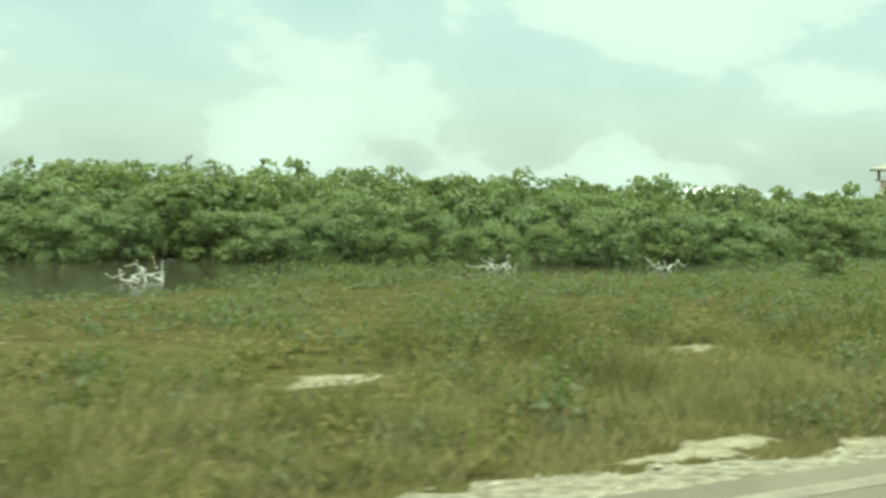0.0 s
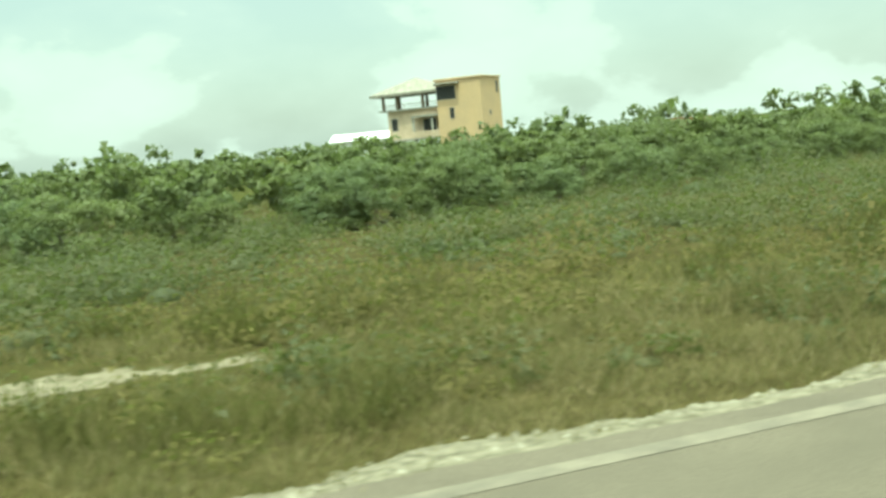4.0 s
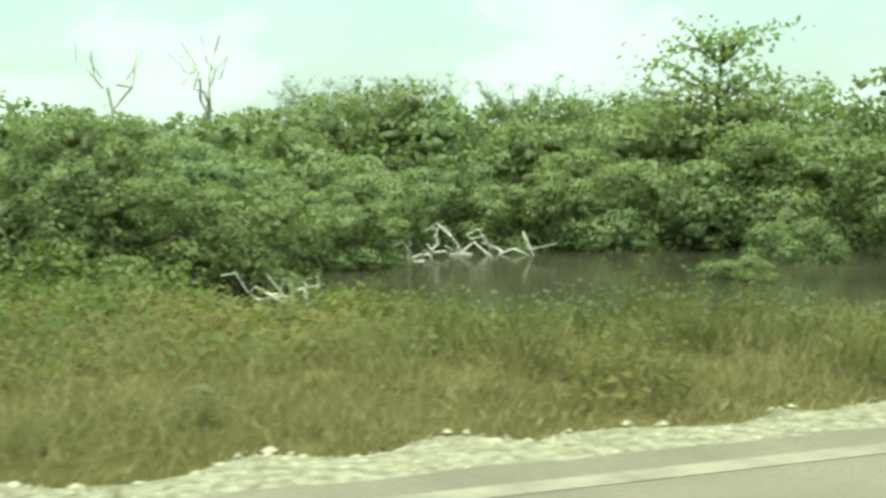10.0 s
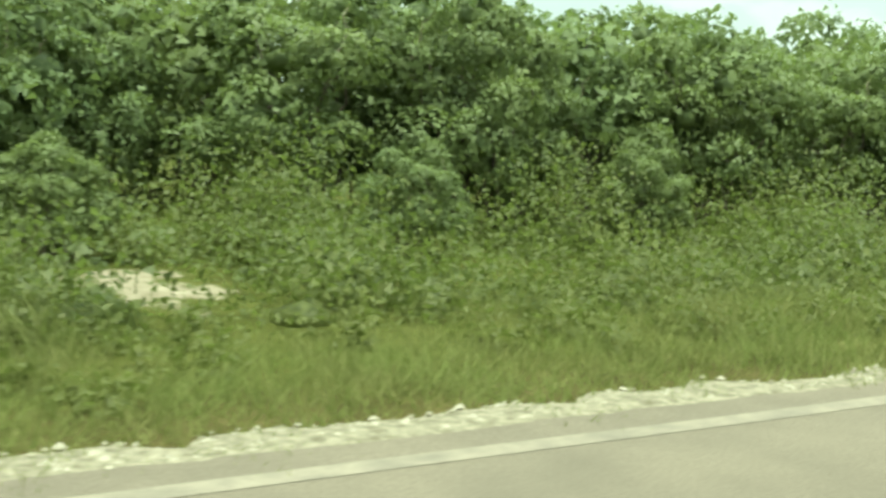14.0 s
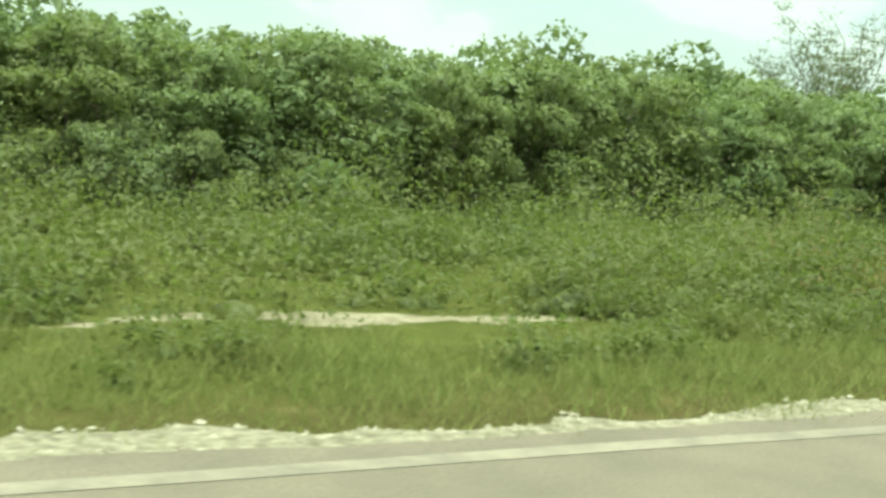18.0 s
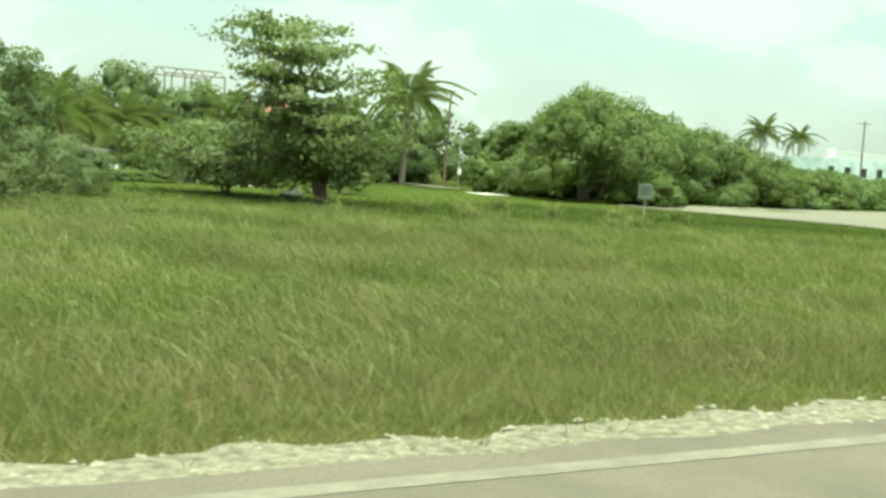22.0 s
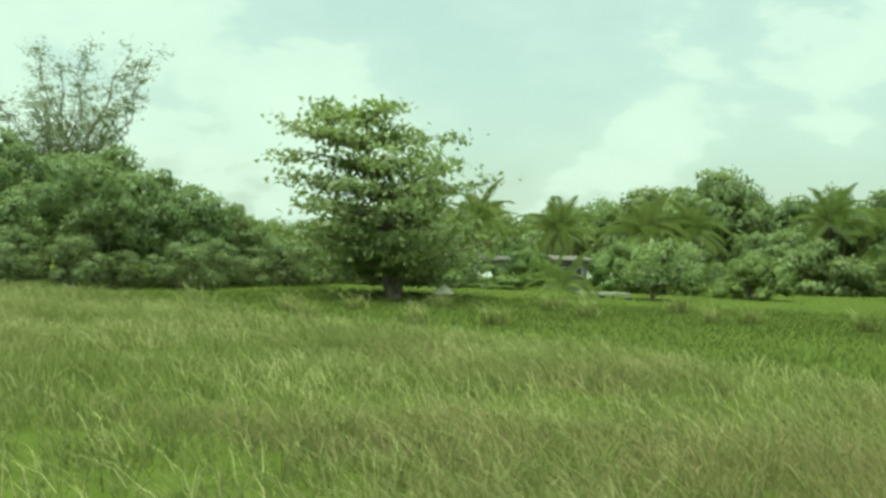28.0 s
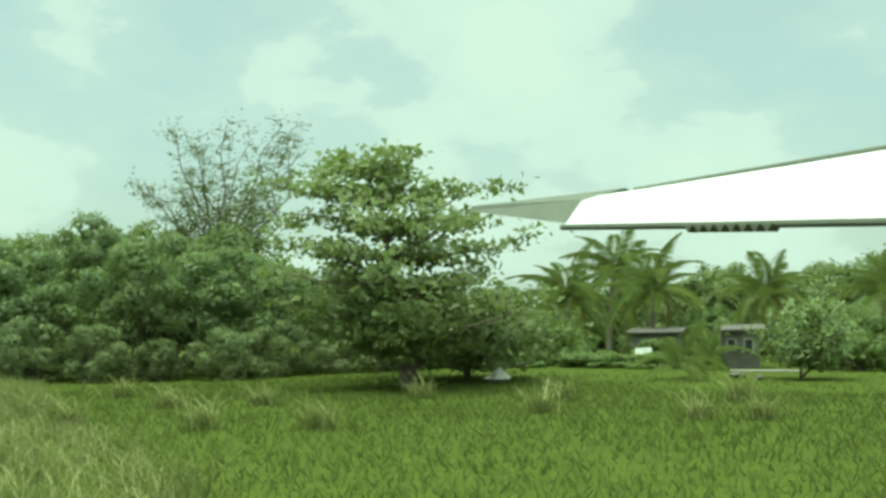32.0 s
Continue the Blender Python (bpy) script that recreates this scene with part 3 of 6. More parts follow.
wm = mesh_of("water", [(-20, 11, POND_LEVEL), (330, 11, POND_LEVEL), (330, 55, POND_LEVEL), (-20, 55, POND_LEVEL)], [(0, 1, 2, 3)], WATER)
tagged(new("water", wm), "still dark brown pond water below the mangroves", "water", kind="structure")


def strip_mesh(name, x0, x1, step, y_of, z0, material, rows):
    """A long sheet with wavering edges: y_of(x, k) for each row k."""
    x = np.arange(x0, x1 + step, step)
    v = np.stack([np.stack([x, y_of(x, k), z0(x, k)], 1) for k in range(rows)], 1).reshape(-1, 3)
    i, j = np.meshgrid(np.arange(len(x) - 1), np.arange(rows - 1), indexing="ij")
    f = np.stack([i * rows + j, (i + 1) * rows + j, (i + 1) * rows + j + 1, i * rows + j + 1], -1).reshape(-1, 4)
    return mesh_of(name, v, f, material, True)


runway = new("runway", strip_mesh("runway", -120, 760, 2.0, lambda x, k: np.where(k == 0, -7.6, EDGE_Y + (smooth_noise(x, x * 0, 21, 1.9) - 0.5) * 0.25) if k in (0, 2) else x * 0,
                                  lambda x, k: x * 0 + (0.02, 0.05, 0.02)[k], ASPHALT, 3))
tagged(runway, "worn light grey asphalt runway with a pale edge line", "runway", kind="structure")


def verge_out(x):
    """Where the grass begins to close over the gravel."""
    far = np.interp(x, [0, 49, 80, 170, 200, 224, 250, 268, 290, 318, 338, 360, 400, 425, 480, 550, 580], [8.1, 7.75, 7.9, 7.85, 7.95, 8.7, 8.3, 8.5, 8.35, 8.05, 7.9, 7.9, 7.95, 8.05, 8.05, 8.4, 8.5])
    return far + (smooth_noise(x, x * 0, 22, 2.3) - 0.5) * 0.6 + (smooth_noise(x, x * 0, 23, 0.7) - 0.5) * 0.45 + (smooth_noise(x, x * 0, 27, 0.3) - 0.5) * 0.35


verge = new("verge", strip_mesh("verge", -60, 585, 0.22, lambda x, k: EDGE_Y - 0.35 + (np.maximum(verge_out(x) + 0.25, 7.75) - EDGE_Y + 0.35) * (0, 0.35, 0.7, 1)[k],
                                lambda x, k: (x * 0 + 0.012, 0.022 + 0.012 * smooth_noise(x, x * 0 + 5, 24, 1.1), 0.018 + 0.015 * smooth_noise(x, x * 0 + 9, 25, 0.8), x * 0 - 0.04)[k], GRAVEL, 4))
tagged(verge, "crumbled white limestone gravel verge beside the asphalt", "verge", kind="structure")
for name, y0, width in (("edge_line", LINE_Y, 0.24),):
    x = np.arange(-100, 578, 1.0)
    wob = (smooth_noise(x, x * 0, 26, 3.0) - 0.5) * 0.05
    v = np.stack([np.stack([x, y0 + wob + s * width / 2, x * 0 + 0.0285], 1) for s in (-1, 1)], 1).reshape(-1, 3)
    k = np.arange(len(x) - 1)[:, None] * 2
    tagged(new(name, mesh_of(name, v, k + (0, 2, 3, 1), WHITE_PAINT)), "faded white painted line along the runway edge", "marking", kind="structure")

# sandy taxiway and forecourt beyond the lawn
TAXI = [(574, 7.9), (600, 7.9), (640, 7.9), (760, 7.9), (760, 112), (700, 106), (650, 89.5), (639, 84), (611, 74.5), (594, 70.5), (584.5, 64.5), (589.4, 51.3), (590.6, 38.5), (588.8, 31), (585.5, 27), (583.4, 20), (581.6, 14), (579, 10)]


bm = bmesh.new()
bm.faces.new([bm.verts.new((x, y, 0.045)) for x, y in TAXI])
tx = new("taxiway", bpy.data.meshes.new("taxiway"))
bm.to_mesh(tx.data)
bm.free()
tx.data.materials.append(PALE_SAND)
tagged(tx, "pale packed sand taxiway and forecourt", "taxiway", kind="structure")

rng = np.random.default_rng(7)
rock_v = np.array([(1, 0, 0), (0.2, 0.95, 0), (-0.9, 0.3, 0), (-0.5, -0.85, 0), (0.5, -0.8, 0), (0.1, 0.1, 1.0), (0, 0, -1.0)])
rock_f = np.array([(k, (k + 1) % 5, 5) for k in range(5)] + [((k + 1) % 5, k, 6) for k in range(5)])


def rocks(rng, places, size):
    pieces = []
    for p in places:
        s = size * (0.45 + 1.5 * rng.random() ** 3) * rng.uniform(0.6, 1.3, 3) * (1, 1, 0.6)
        pieces.append((rock_v * rng.uniform(0.75, 1.2, (len(rock_v), 1)) * s + p, rock_f))
    return merge(pieces)


x = rng.uniform(0, 578, 25000)
y = 7.72 + rng.random(25000) * (verge_out(x) - 7.6)
v, f = rocks(rng, np.stack([x, y, x * 0 + 0.02], 1), 0.030)
tagged(new("verge_stones", mesh_of("verge_stones", v, f, STONE)), "loose white limestone lumps on the verge", "stones", kind="stuff")


# ---- plants, built once and then copied ----
def bushy_tree(seed, height, width, count, leaf, material, label, category, group, sprigs=5, lobes=15, flat=0.85, skirt=0.10):
    """A many-stemmed bushy tree: trunk and crown."""
    r = np.random.default_rng(seed)
    lb = []
    for _ in range(lobes):
        a, d = r.uniform(0, 2 * np.pi), width * 0.5 * np.sqrt(r.random()) * 0.88
        z = height * (0.84 - 0.42 * (d / (width * 0.5)) ** 1.6 * r.uniform(0.5, 1.2)) * r.uniform(0.72, 1.0)
        s = width * r.uniform(0.11, 0.21)
        lb.append((d * np.cos(a), d * np.sin(a), z, s, s, s * flat))
    for k in range(9):
        a = k * 0.70 + r.uniform(0, 0.5)
        s = width * r.uniform(0.13, 0.20)
        lb.append((width * 0.38 * np.cos(a), width * 0.38 * np.sin(a), height * r.uniform(skirt, 0.36), s, s, s * 0.9))
    for k in range(3):                            # the dense middle
        lb.append((r.normal() * width * 0.06, r.normal() * width * 0.06, height * (0.25 + 0.18 * k), width * 0.25, width * 0.25, height * 0.16))
    crown = [clumps(r, lb, count, leaf)]
    stems = []
    for _ in range(sprigs):                       # thin shoots that stand out of the top
        l = lb[r.integers(8)]
        base = np.array([l[0] + r.normal() * l[3] * 0.4, l[1] + r.normal() * l[3] * 0.4, l[2] + l[5] * 0.75])
        rise = np.array([r.normal() * 0.10, r.normal() * 0.10, height * r.uniform(0.05, 0.13)])
        stems.append(limb(r, np.array(l[:3]), base + rise * 0.9, 0.018, 0.007))
        p = base + np.linspace(-0.2, 1, 26)[:, None] * rise + r.normal(size=(26, 3)) * 0.055 * np.linspace(1.3, 0.5, 26)[:, None]
        crown.append(small_leaves(r, p, r.normal(size=p.shape) + (0, 0, 1), leaf * 0.9, leaf * 0.5))
    for k in range(6):
        l = lb[k]
        a = r.uniform(0, 2 * np.pi)
        foot = np.array([np.cos(a), np.sin(a), 0]) * width * 0.10 + (0, 0, -0.5)
        mid = foot * 0.5 + np.array(l[:3]) * (0.35, 0.35, 0.55)
        stems += [limb(r, foot, mid, 0.055, 0.04), limb(r, mid, l[:3], 0.04, 0.015)]
    for k in range(8):                            # bare lower stems round the foot
        a = r.uniform(0, 2 * np.pi)
        out = np.array([np.cos(a), np.sin(a), 0])
        stems.append(limb(r, out * width * r.uniform(0.2, 0.42) + (0, 0, -0.45), np.array(lb[r.integers(6)][:3]) * (0.5, 0.5, 0.7), 0.03, 0.02))
    t = thing(category.replace(" ", "_"), label, category, group)
    part("trunk", merge(stems), BARK, t)
    part("crown", merge(crown), material, t)
    return t


mangroves = [bushy_tree(s, 3.0, w, 6800, 0.09, MANGROVE, "bushy dark green mangrove with many thin stems", "mangrove tree", "mangroves along the ponds") for s, w in ((1, 3.6), (2, 4.2), (3, 3.2), (4, 4.6))]
back_mangroves = [bushy_tree(s, 3.0, w, 2600, 0.13, MANGROVE, "bushy mangrove in the second rank", "mangrove tree", "mangroves along the ponds") for s, w in ((5, 4.0), (6, 4.6))]
broads = [bushy_tree(s, 5.5, w, 9000, 0.13, BROAD, "dense broadleaf tree at the edge of the wood", "tree", "trees along the wood edge", sprigs=4, lobes=22, skirt=0.24) for s, w in ((11, 5.2), (12, 6.0), (13, 4.8))]
back_broads = [bushy_tree(s, 5.5, w, 3600, 0.18, BROAD, "broadleaf tree in the second rank of the wood", "tree", "trees along the wood edge", sprigs=4, lobes=20) for s, w in ((15, 5.6), (16, 6.2))]


def plant(kinds, rng, x, y, height, own, z=None):
    """A copy of one of the kinds with that height."""
    k = kinds[rng.integers(len(kinds))]
    s = height / own
    q = rng.uniform(0.85, 1.2)
    z = float(ground_height(x, y)) if z is None else z
    m = Matrix.LocRotScale((x, y, z), Euler((0, 0, rng.uniform(0, 6.28))), None) @ Matrix.Diagonal((s * q, s * q, s, 1))
    ob = copy_thing(k, m)
    ob.matrix_basis = m
    return ob


rng = np.random.default_rng(21)
for row, (gap, back) in enumerate(((3.2, 0.8), (3.9, 3.8))):
    x = -2.0
    while x < 538:
        far = 100 < x < 172                       # this stretch is passed in one glance
        step = gap * rng.uniform(0.8, 1.25) * (1.35 if far else 1.0) * (1.15 if x > 340 else 1.0)
        x += step
        y = float(wood_edge(x)) + back + rng.uniform(-1.0, 1.0)
        h = float(wood_height(x)) * rng.uniform(0.72, 1.08) * (0.85 if row == 0 else 1.0)
        kinds = (mangroves, back_mangroves) if x < 342 else (broads, back_broads)
        plant(kinds[row], rng, x, y, h, 3.0 if x < 342 else 5.5)
# mangroves leaning out over the water, which close the gaps of the first rank
x = -2.0
while x < 340:
    x += rng.uniform(1.9, 3.4) * (1.4 if 100 < x < 172 else 1.0)
    plant(mangroves, rng, x, float(wood_edge(x)) - rng.uniform(0.2, 1.8), float(wood_height(x)) * rng.uniform(0.45, 0.72), 3.0)
# low mangroves standing out in the ponds and before the wood
for x, y, h in ((202, 31, 1.8), (206, 33, 2.2), (210, 31.5, 2.0), (250, 20, 1.3), (253, 20.5, 1.4), (239, 22, 1.1), (243, 23, 1.2), (265, 20.0, 1.6), (268, 19.6, 1.5), (273, 20.8, 1.7), (281, 20.2, 2.0),
                (284, 20.4, 2.2), (287, 19.6, 2.0), (291, 20.5, 2.2), (302, 19.0, 0.9), (305, 21.5, 1.3), (309, 19.5, 2.4), (312, 19.0, 2.3), (315, 20, 2.5), (321, 19.5, 2.3), (327, 18.3, 2.4), (333, 18, 2.5),
                (339, 17.8, 2.3), (345, 17.6, 2.1), (13, 32, 1.0), (36, 25, 1.1), (41, 25.4, 1.0), (185, 38, 2.1), (179, 36, 2.4), (174, 34, 2.4)):
    plant(mangroves, rng, x, y, h, 3.0)
for x, y, h in ((381, 18.0, 2.0), (387, 17.6, 2.2), (393, 18.6, 2.4), (426, 19.0, 1.6), (433, 21.5, 1.4), (474, 27, 1.8), (503, 36, 2.0), (507, 36.5, 1.7), (516, 36, 2.2), (520, 36, 2.3), (529, 35, 1.6),
                (538, 43, 6.2), (540.5, 47.5, 6.6), (541.0, 52, 6.2), (541.5, 57, 4.6), (540, 62.5, 3.6), (536, 68, 3.8), (533, 49, 8.0), (535, 54, 7.6), (531, 55, 7.6), (526, 60, 8.2), (521, 53, 8.4), (528, 67, 5.8), (518, 60, 9.4), (510, 56, 8.8), (524, 45, 7.0), (505, 50, 7.8)):
    plant(broads, rng, x, y, h, 5.5)

# undergrowth along the foot of the wood
for x in np.arange(430, 542, 2.6):
    plant(mangroves, rng, x, float(wood_edge(x)) - rng.uniform(0.2, 1.8), rng.uniform(1.3, 2.4), 3.0)
for x, y in ((541.5, 42), (543.2, 44.5), (543.6, 47), (544.3, 49.5), (544.2, 52), (544.8, 54.5), (545, 57), (544, 59.5), (543.5, 62), (542.5, 64.5), (540.5, 67), (538.8, 69.5)):
    plant(mangroves, rng, x + rng.uniform(-0.6, 0.3), y, rng.uniform(1.6, 2.8), 3.0)

# the wood behind, too deep to count
rng = np.random.default_rng(31)


def deep_wood(name, label, spots, material, leaf, count, spread_w, hull=0.12):
    pieces = []
    for x, y, h in spots:
        w = h * spread_w * rng.uniform(0.8, 1.3)
        lb = []
        for k in range(12):
            a, d = rng.uniform(0, 6.28), w * 0.36 * math.sqrt(rng.random())
            s = h * rng.uniform(0.13, 0.23)
            lb.append((x + d * math.cos(a), y + d * math.sin(a), h * (rng.uniform(0.45, 0.84) if k < 9 else 0.28), s, s, s * 0.85))
        pieces.append(clumps(rng, lb, count, leaf, hull))
    v, f, n = merge(pieces)
    ob = new(name, mesh_of(name, v, f, material, False, n))
    return tagged(ob, label, "woodland", kind="stuff")


spots = []
for x in np.arange(-10, 348, 3.3):
    for k in range(6):
        spots.append((x + rng.uniform(-2, 2), float(wood_edge(x)) + 6 + k * 4.5 + rng.uniform(-2, 2), float(wood_height(x)) * rng.uniform(0.75, 1.12)))
deep_wood("mangrove_thicket", "unbroken mangrove thicket behind the ponds", spots, MANGROVE, 0.21, 520, 1.35)
spots = []
for x in np.arange(348, 536, 5.0):
    for k in range(3):
        spots.append((x + rng.uniform(-2, 2), float(wood_edge(x)) + 7.5 + k * 5.5 + rng.uniform(-2, 2), float(wood_height(x)) * rng.uniform(0.8, 1.12)))
deep_wood("forest_interior", "deep green broadleaf wood behind the edge trees", spots, BROAD, 0.27, 900, 1.0)
spots = [(x + rng.uniform(-6, 6), y + rng.uniform(-8, 8), rng.uniform(3.0, 4.6)) for y in (70, 95, 130, 190, 280) for x in np.arange(0, 380 + y * 0.9, 7 + y / 30)]
spots += [(x + rng.uniform(-5, 5), y + rng.uniform(-6, 6), rng.uniform(1.9, 2.7)) for y in (60, 71, 82, 108, 150, 230) for x in np.arange(0, 520, 8 + y / 25)]
deep_wood("distant_mangroves", "low flat line of distant mangroves", spots, MANGROVE, 0.5, 130, 1.9, 0.26)
spots = [(x + rng.uniform(-5, 5), y + rng.uniform(-6, 6), rng.uniform(6.0, 8.5) * (0.5 if 480 < x < 545 else 1.0)) for y in (108, 124, 190) for x in np.arange(430, 640, 6)]
spots += [(x + rng.uniform(-4, 4), y + rng.uniform(-5, 5) + (x - 600) * 0.45, rng.uniform(4.0, 6.0)) for y in (92, 104, 118) for x in np.arange(602, 760, 6)]
spots += [(x + rng.uniform(-3, 3), rng.uniform(72, 84), rng.uniform(6.5, 8.5)) for x in np.arange(440, 510, 5)]
deep_wood("distant_trees", "belt of green trees far behind the lawn", spots, BROAD, 0.6, 200, 1.0, 0.26)

# ---- low cover ----
rng = np.random.default_rng(41)


def scatter(rng, x0, x1, y0, y1, per_m2):
    n = int((x1 - x0) * (y1 - y0) * per_m2)
    return rng.uniform(x0, x1, n), rng.uniform(y0, y1, n)


def domes(rng, x, y, w, h, each, leaf):
    """Low bushes: middles x, y, widths w, heights h; a lumpy heart each, broad leaves low down and small ones over them, more on the larger."""
    n = len(x)
    size = np.stack([w * 0.5, w * 0.5, h], 1)
    mid = np.stack([x, y, ground_height(x, y)], 1)
    hv = (mid[:, None] + ICO_V[None] * size[:, None] * 0.24).reshape(-1, 3)
    hn = unit(unit(ICO_V[None] / size[:, None]) + rng.normal(size=(n, len(ICO_V), 3)) * 0.3).reshape(-1, 3)
    hf = (DOME_F[None] + len(ICO_V) * np.arange(n)[:, None, None]).reshape(-1, 3)
    area = w * (w + 3 * h)
    many = np.maximum(12, each * area / area.mean()).astype(int)
    k = np.repeat(np.arange(n), many)
    lump = unit(rng.normal(size=(n, 7, 3)))[k, rng.integers(7, size=len(k))]
    d = unit(lump + rng.normal(size=(len(k), 3)) * 0.38)
    d[:, 2] = np.abs(d[:, 2])
    low = rng.random(len(k)) < 0.3
    c = mid[k] + d * size[k] * np.where(low, rng.uniform(0.40, 0.85, len(k)), rng.uniform(0.78, 1.2, len(k)))[:, None] + (0, 0, 0.02)
    out = d + rng.normal(size=d.shape) * 0.3 + (0, 0, 0.25)
    return merge([(hv, hf, hn), small_leaves(rng, c[low], out[low], leaf * 1.5, leaf * 1.1), small_leaves(rng, c[~low], out[~low], leaf, leaf * 0.66)])


n = 10500
x, u = rng.uniform(2, 546, n), rng.random(n) ** 1.25
y = 12.4 + u * (wood_edge(x) + 5.0 - 12.4)
n1, n2 = smooth_noise(x, y, 51, 3.4), smooth_noise(x, y, 52, 8.0)
clear = np.maximum(in_spots(x, y, BARE), in_spots(x, y + 0.7, BARE))
ok = ((clear < 0.2 * n1 - 0.12) | (rng.random(n) < 0.05)) & (ground_height(x, y) > POND_LEVEL + 0.02) & (n1 + 0.3 * rng.random(n) > 0.26) & ~((x > 497) & (y < 17 + 6 * n2) & (rng.random(n) < 0.9)) & ~((x > 522) & (y < wood_edge(x) - 3.5)) & ~((x > 344) & (x < 378) & (y < 17.5)) & ~((x > 376) & (y > wood_edge(x) - 1.6))
x, y, n1, n2 = x[ok], y[ok], n1[ok], n2[ok]
size = rng.uniform(0.55, 1.0, len(x)) * (0.65 + 0.8 * n1) * np.where(rng.random(len(x)) < 0.10 + 0.10 * (x > 380), 2.0, 0.85)
w, h = size * 1.7, size * (0.58 + 0.42 * (x > 340)) * np.clip((y - 10.5) / 4, 0.5, 1) * np.where(np.maximum(in_spots(x, y + 2.5, PONDS), in_spots(x, y + 4.5, PONDS)) > -0.35, 0.42, 1)
dry = n2 + 0.25 * ((y < 15) & (x < 255)) - np.clip((y - 16) / 10, 0, 0.5) - np.clip((x - 320) / 60, 0, 0.5)
g = dry < 0.40
for q, kind, mat, label in ((g & (x >= 255), "low_shrubs", SHRUB, "knee-high bright green shrubs and creepers"), (g & (x < 255), "olive_shrubs", OLIVE_SHRUB, "low olive green coastal scrub")):
    v, f, n = domes(rng, x[q], y[q], w[q], h[q], 105, 0.09 if kind == "low_shrubs" else 0.075)
    tagged(new(kind, mesh_of(kind, v, f, mat, False, n)), label, "shrubs", kind="stuff")
v, f, n = domes(rng, x[~g], y[~g], w[~g], h[~g], 85, 0.08)
tagged(new("brown_shrubs", mesh_of("brown_shrubs", v, f, BROWN_SHRUB, False, n)), "drab olive brown low scrub", "shrubs", kind="stuff")
# single rounded bushes standing out of the low cover
for many, kind, mat, label in ((620, "verge_bushes", OLIVE_SHRUB, "scattered small olive bushes in the dry grass"), (480, "drab_verge_bushes", BROWN_SHRUB, "low brown wiry bushes beside the verge")):
    x, y = rng.uniform(2, 300, many), rng.uniform(8.9, 16.0, many)
    ok = (in_spots(x, y, BARE) < 0.05) & (ground_height(x, y) > POND_LEVEL + 0.1)
    w, h = rng.uniform(0.4, 1.5, many), rng.uniform(0.2, 0.62, many)
    v, f, n = domes(rng, x[ok], y[ok], w[ok], h[ok], 110, 0.07)
    tagged(new(kind, mesh_of(kind, v, f, mat, False, n)), label, "bushes", kind="stuff")
x = rng.uniform(262, 545, 420)
y = 12.6 + rng.random(420) * (wood_edge(x) - 13.5)
ok = (in_spots(x, y - 0.8, BARE) < -0.5) & (in_spots(x, y, BARE) < -0.5) & (ground_height(x, y) > POND_LEVEL + 0.1) & ~((x > 497) & (y < wood_edge(x) - 6))
w, h = rng.uniform(1.1, 2.4, 420), rng.uniform(0.5, 1.0, 420) * np.clip((y - 9) / 7, 0.5, 1)
v, f, n = domes(rng, x[ok], y[ok], w[ok], h[ok], 230, 0.10)
tagged(new("leafy_bushes", mesh_of("leafy_bushes", v, f, SHRUB, False, n)), "rounded leafy green bushes before the wood", "bushes", kind="stuff")
x, y = rng.uniform(332, 500, 900), 9.4 + 4.0 * rng.random(900) ** 0.7
ok = (np.maximum(in_spots(x, y, BARE), in_spots(x, y + 0.8, BARE)) < -0.2) & (smooth_noise(x, y, 59, 2.4) > 0.42)
w, h = rng.uniform(0.35, 1.2, 900), rng.uniform(0.18, 0.55, 900)
v, f, n = domes(rng, x[ok], y[ok], w[ok], h[ok], 120, 0.075)
tagged(new("small_verge_shrubs", mesh_of("small_verge_shrubs", v, f, SHRUB, False, n)), "small green shrubs in the verge grass", "shrubs", kind="stuff")
# creeping cover between the bushes
x, u = scatter(rng, 2, 546, 0, 1, 420)
y = 11.6 + u * (wood_edge(x) - 11.6)
ok = (in_spots(x, y, BARE) < 0.10 * rng.random(len(x)) - 0.04) & (ground_height(x, y) > POND_LEVEL) & (in_spots(x, y + 0.8, PONDS) < 0.02 + 0.3 * smooth_noise(x, y, 58, 1.4))
x, y = x[ok], y[ok]
dead = (x < 255) & (y < 16 + 6 * smooth_noise(x, y, 57, 7.0) + 1.5 * rng.random(len(x)))
for pick, kind, mat, wide, label in ((~dead & (x >= 255), "creepers", SHRUB, 0.13, "creeping green cover over the sandy ground"), (~dead & (x < 255), "olive_creepers", OLIVE_SHRUB, 0.11, "creeping olive cover over the sandy ground"), (dead, "dry_creepers", BROWN_SHRUB, 0.08, "withered brown creepers over the sandy ground")):
    c = np.stack([x, y, ground_height(x, y) + rng.uniform(0.03, 0.22, len(x))], 1)[pick]
    v, f, n = small_leaves(rng, c, rng.normal(size=c.shape) * 0.3 + (0, 0, 1), 0.11, wide * 0.62)
    tagged(new(kind, mesh_of(kind, v, f, mat, False, n)), label, "creepers", kind="stuff")


def tufts(rng, x, y, each, spread):
    """Roots of grass gathered in tufts."""
    k = rng.integers(len(x), size=len(x) * each)
    px, py = x[k] + rng.normal(size=len(k)) * spread, y[k] + rng.normal(size=len(k)) * spread
    return px, py


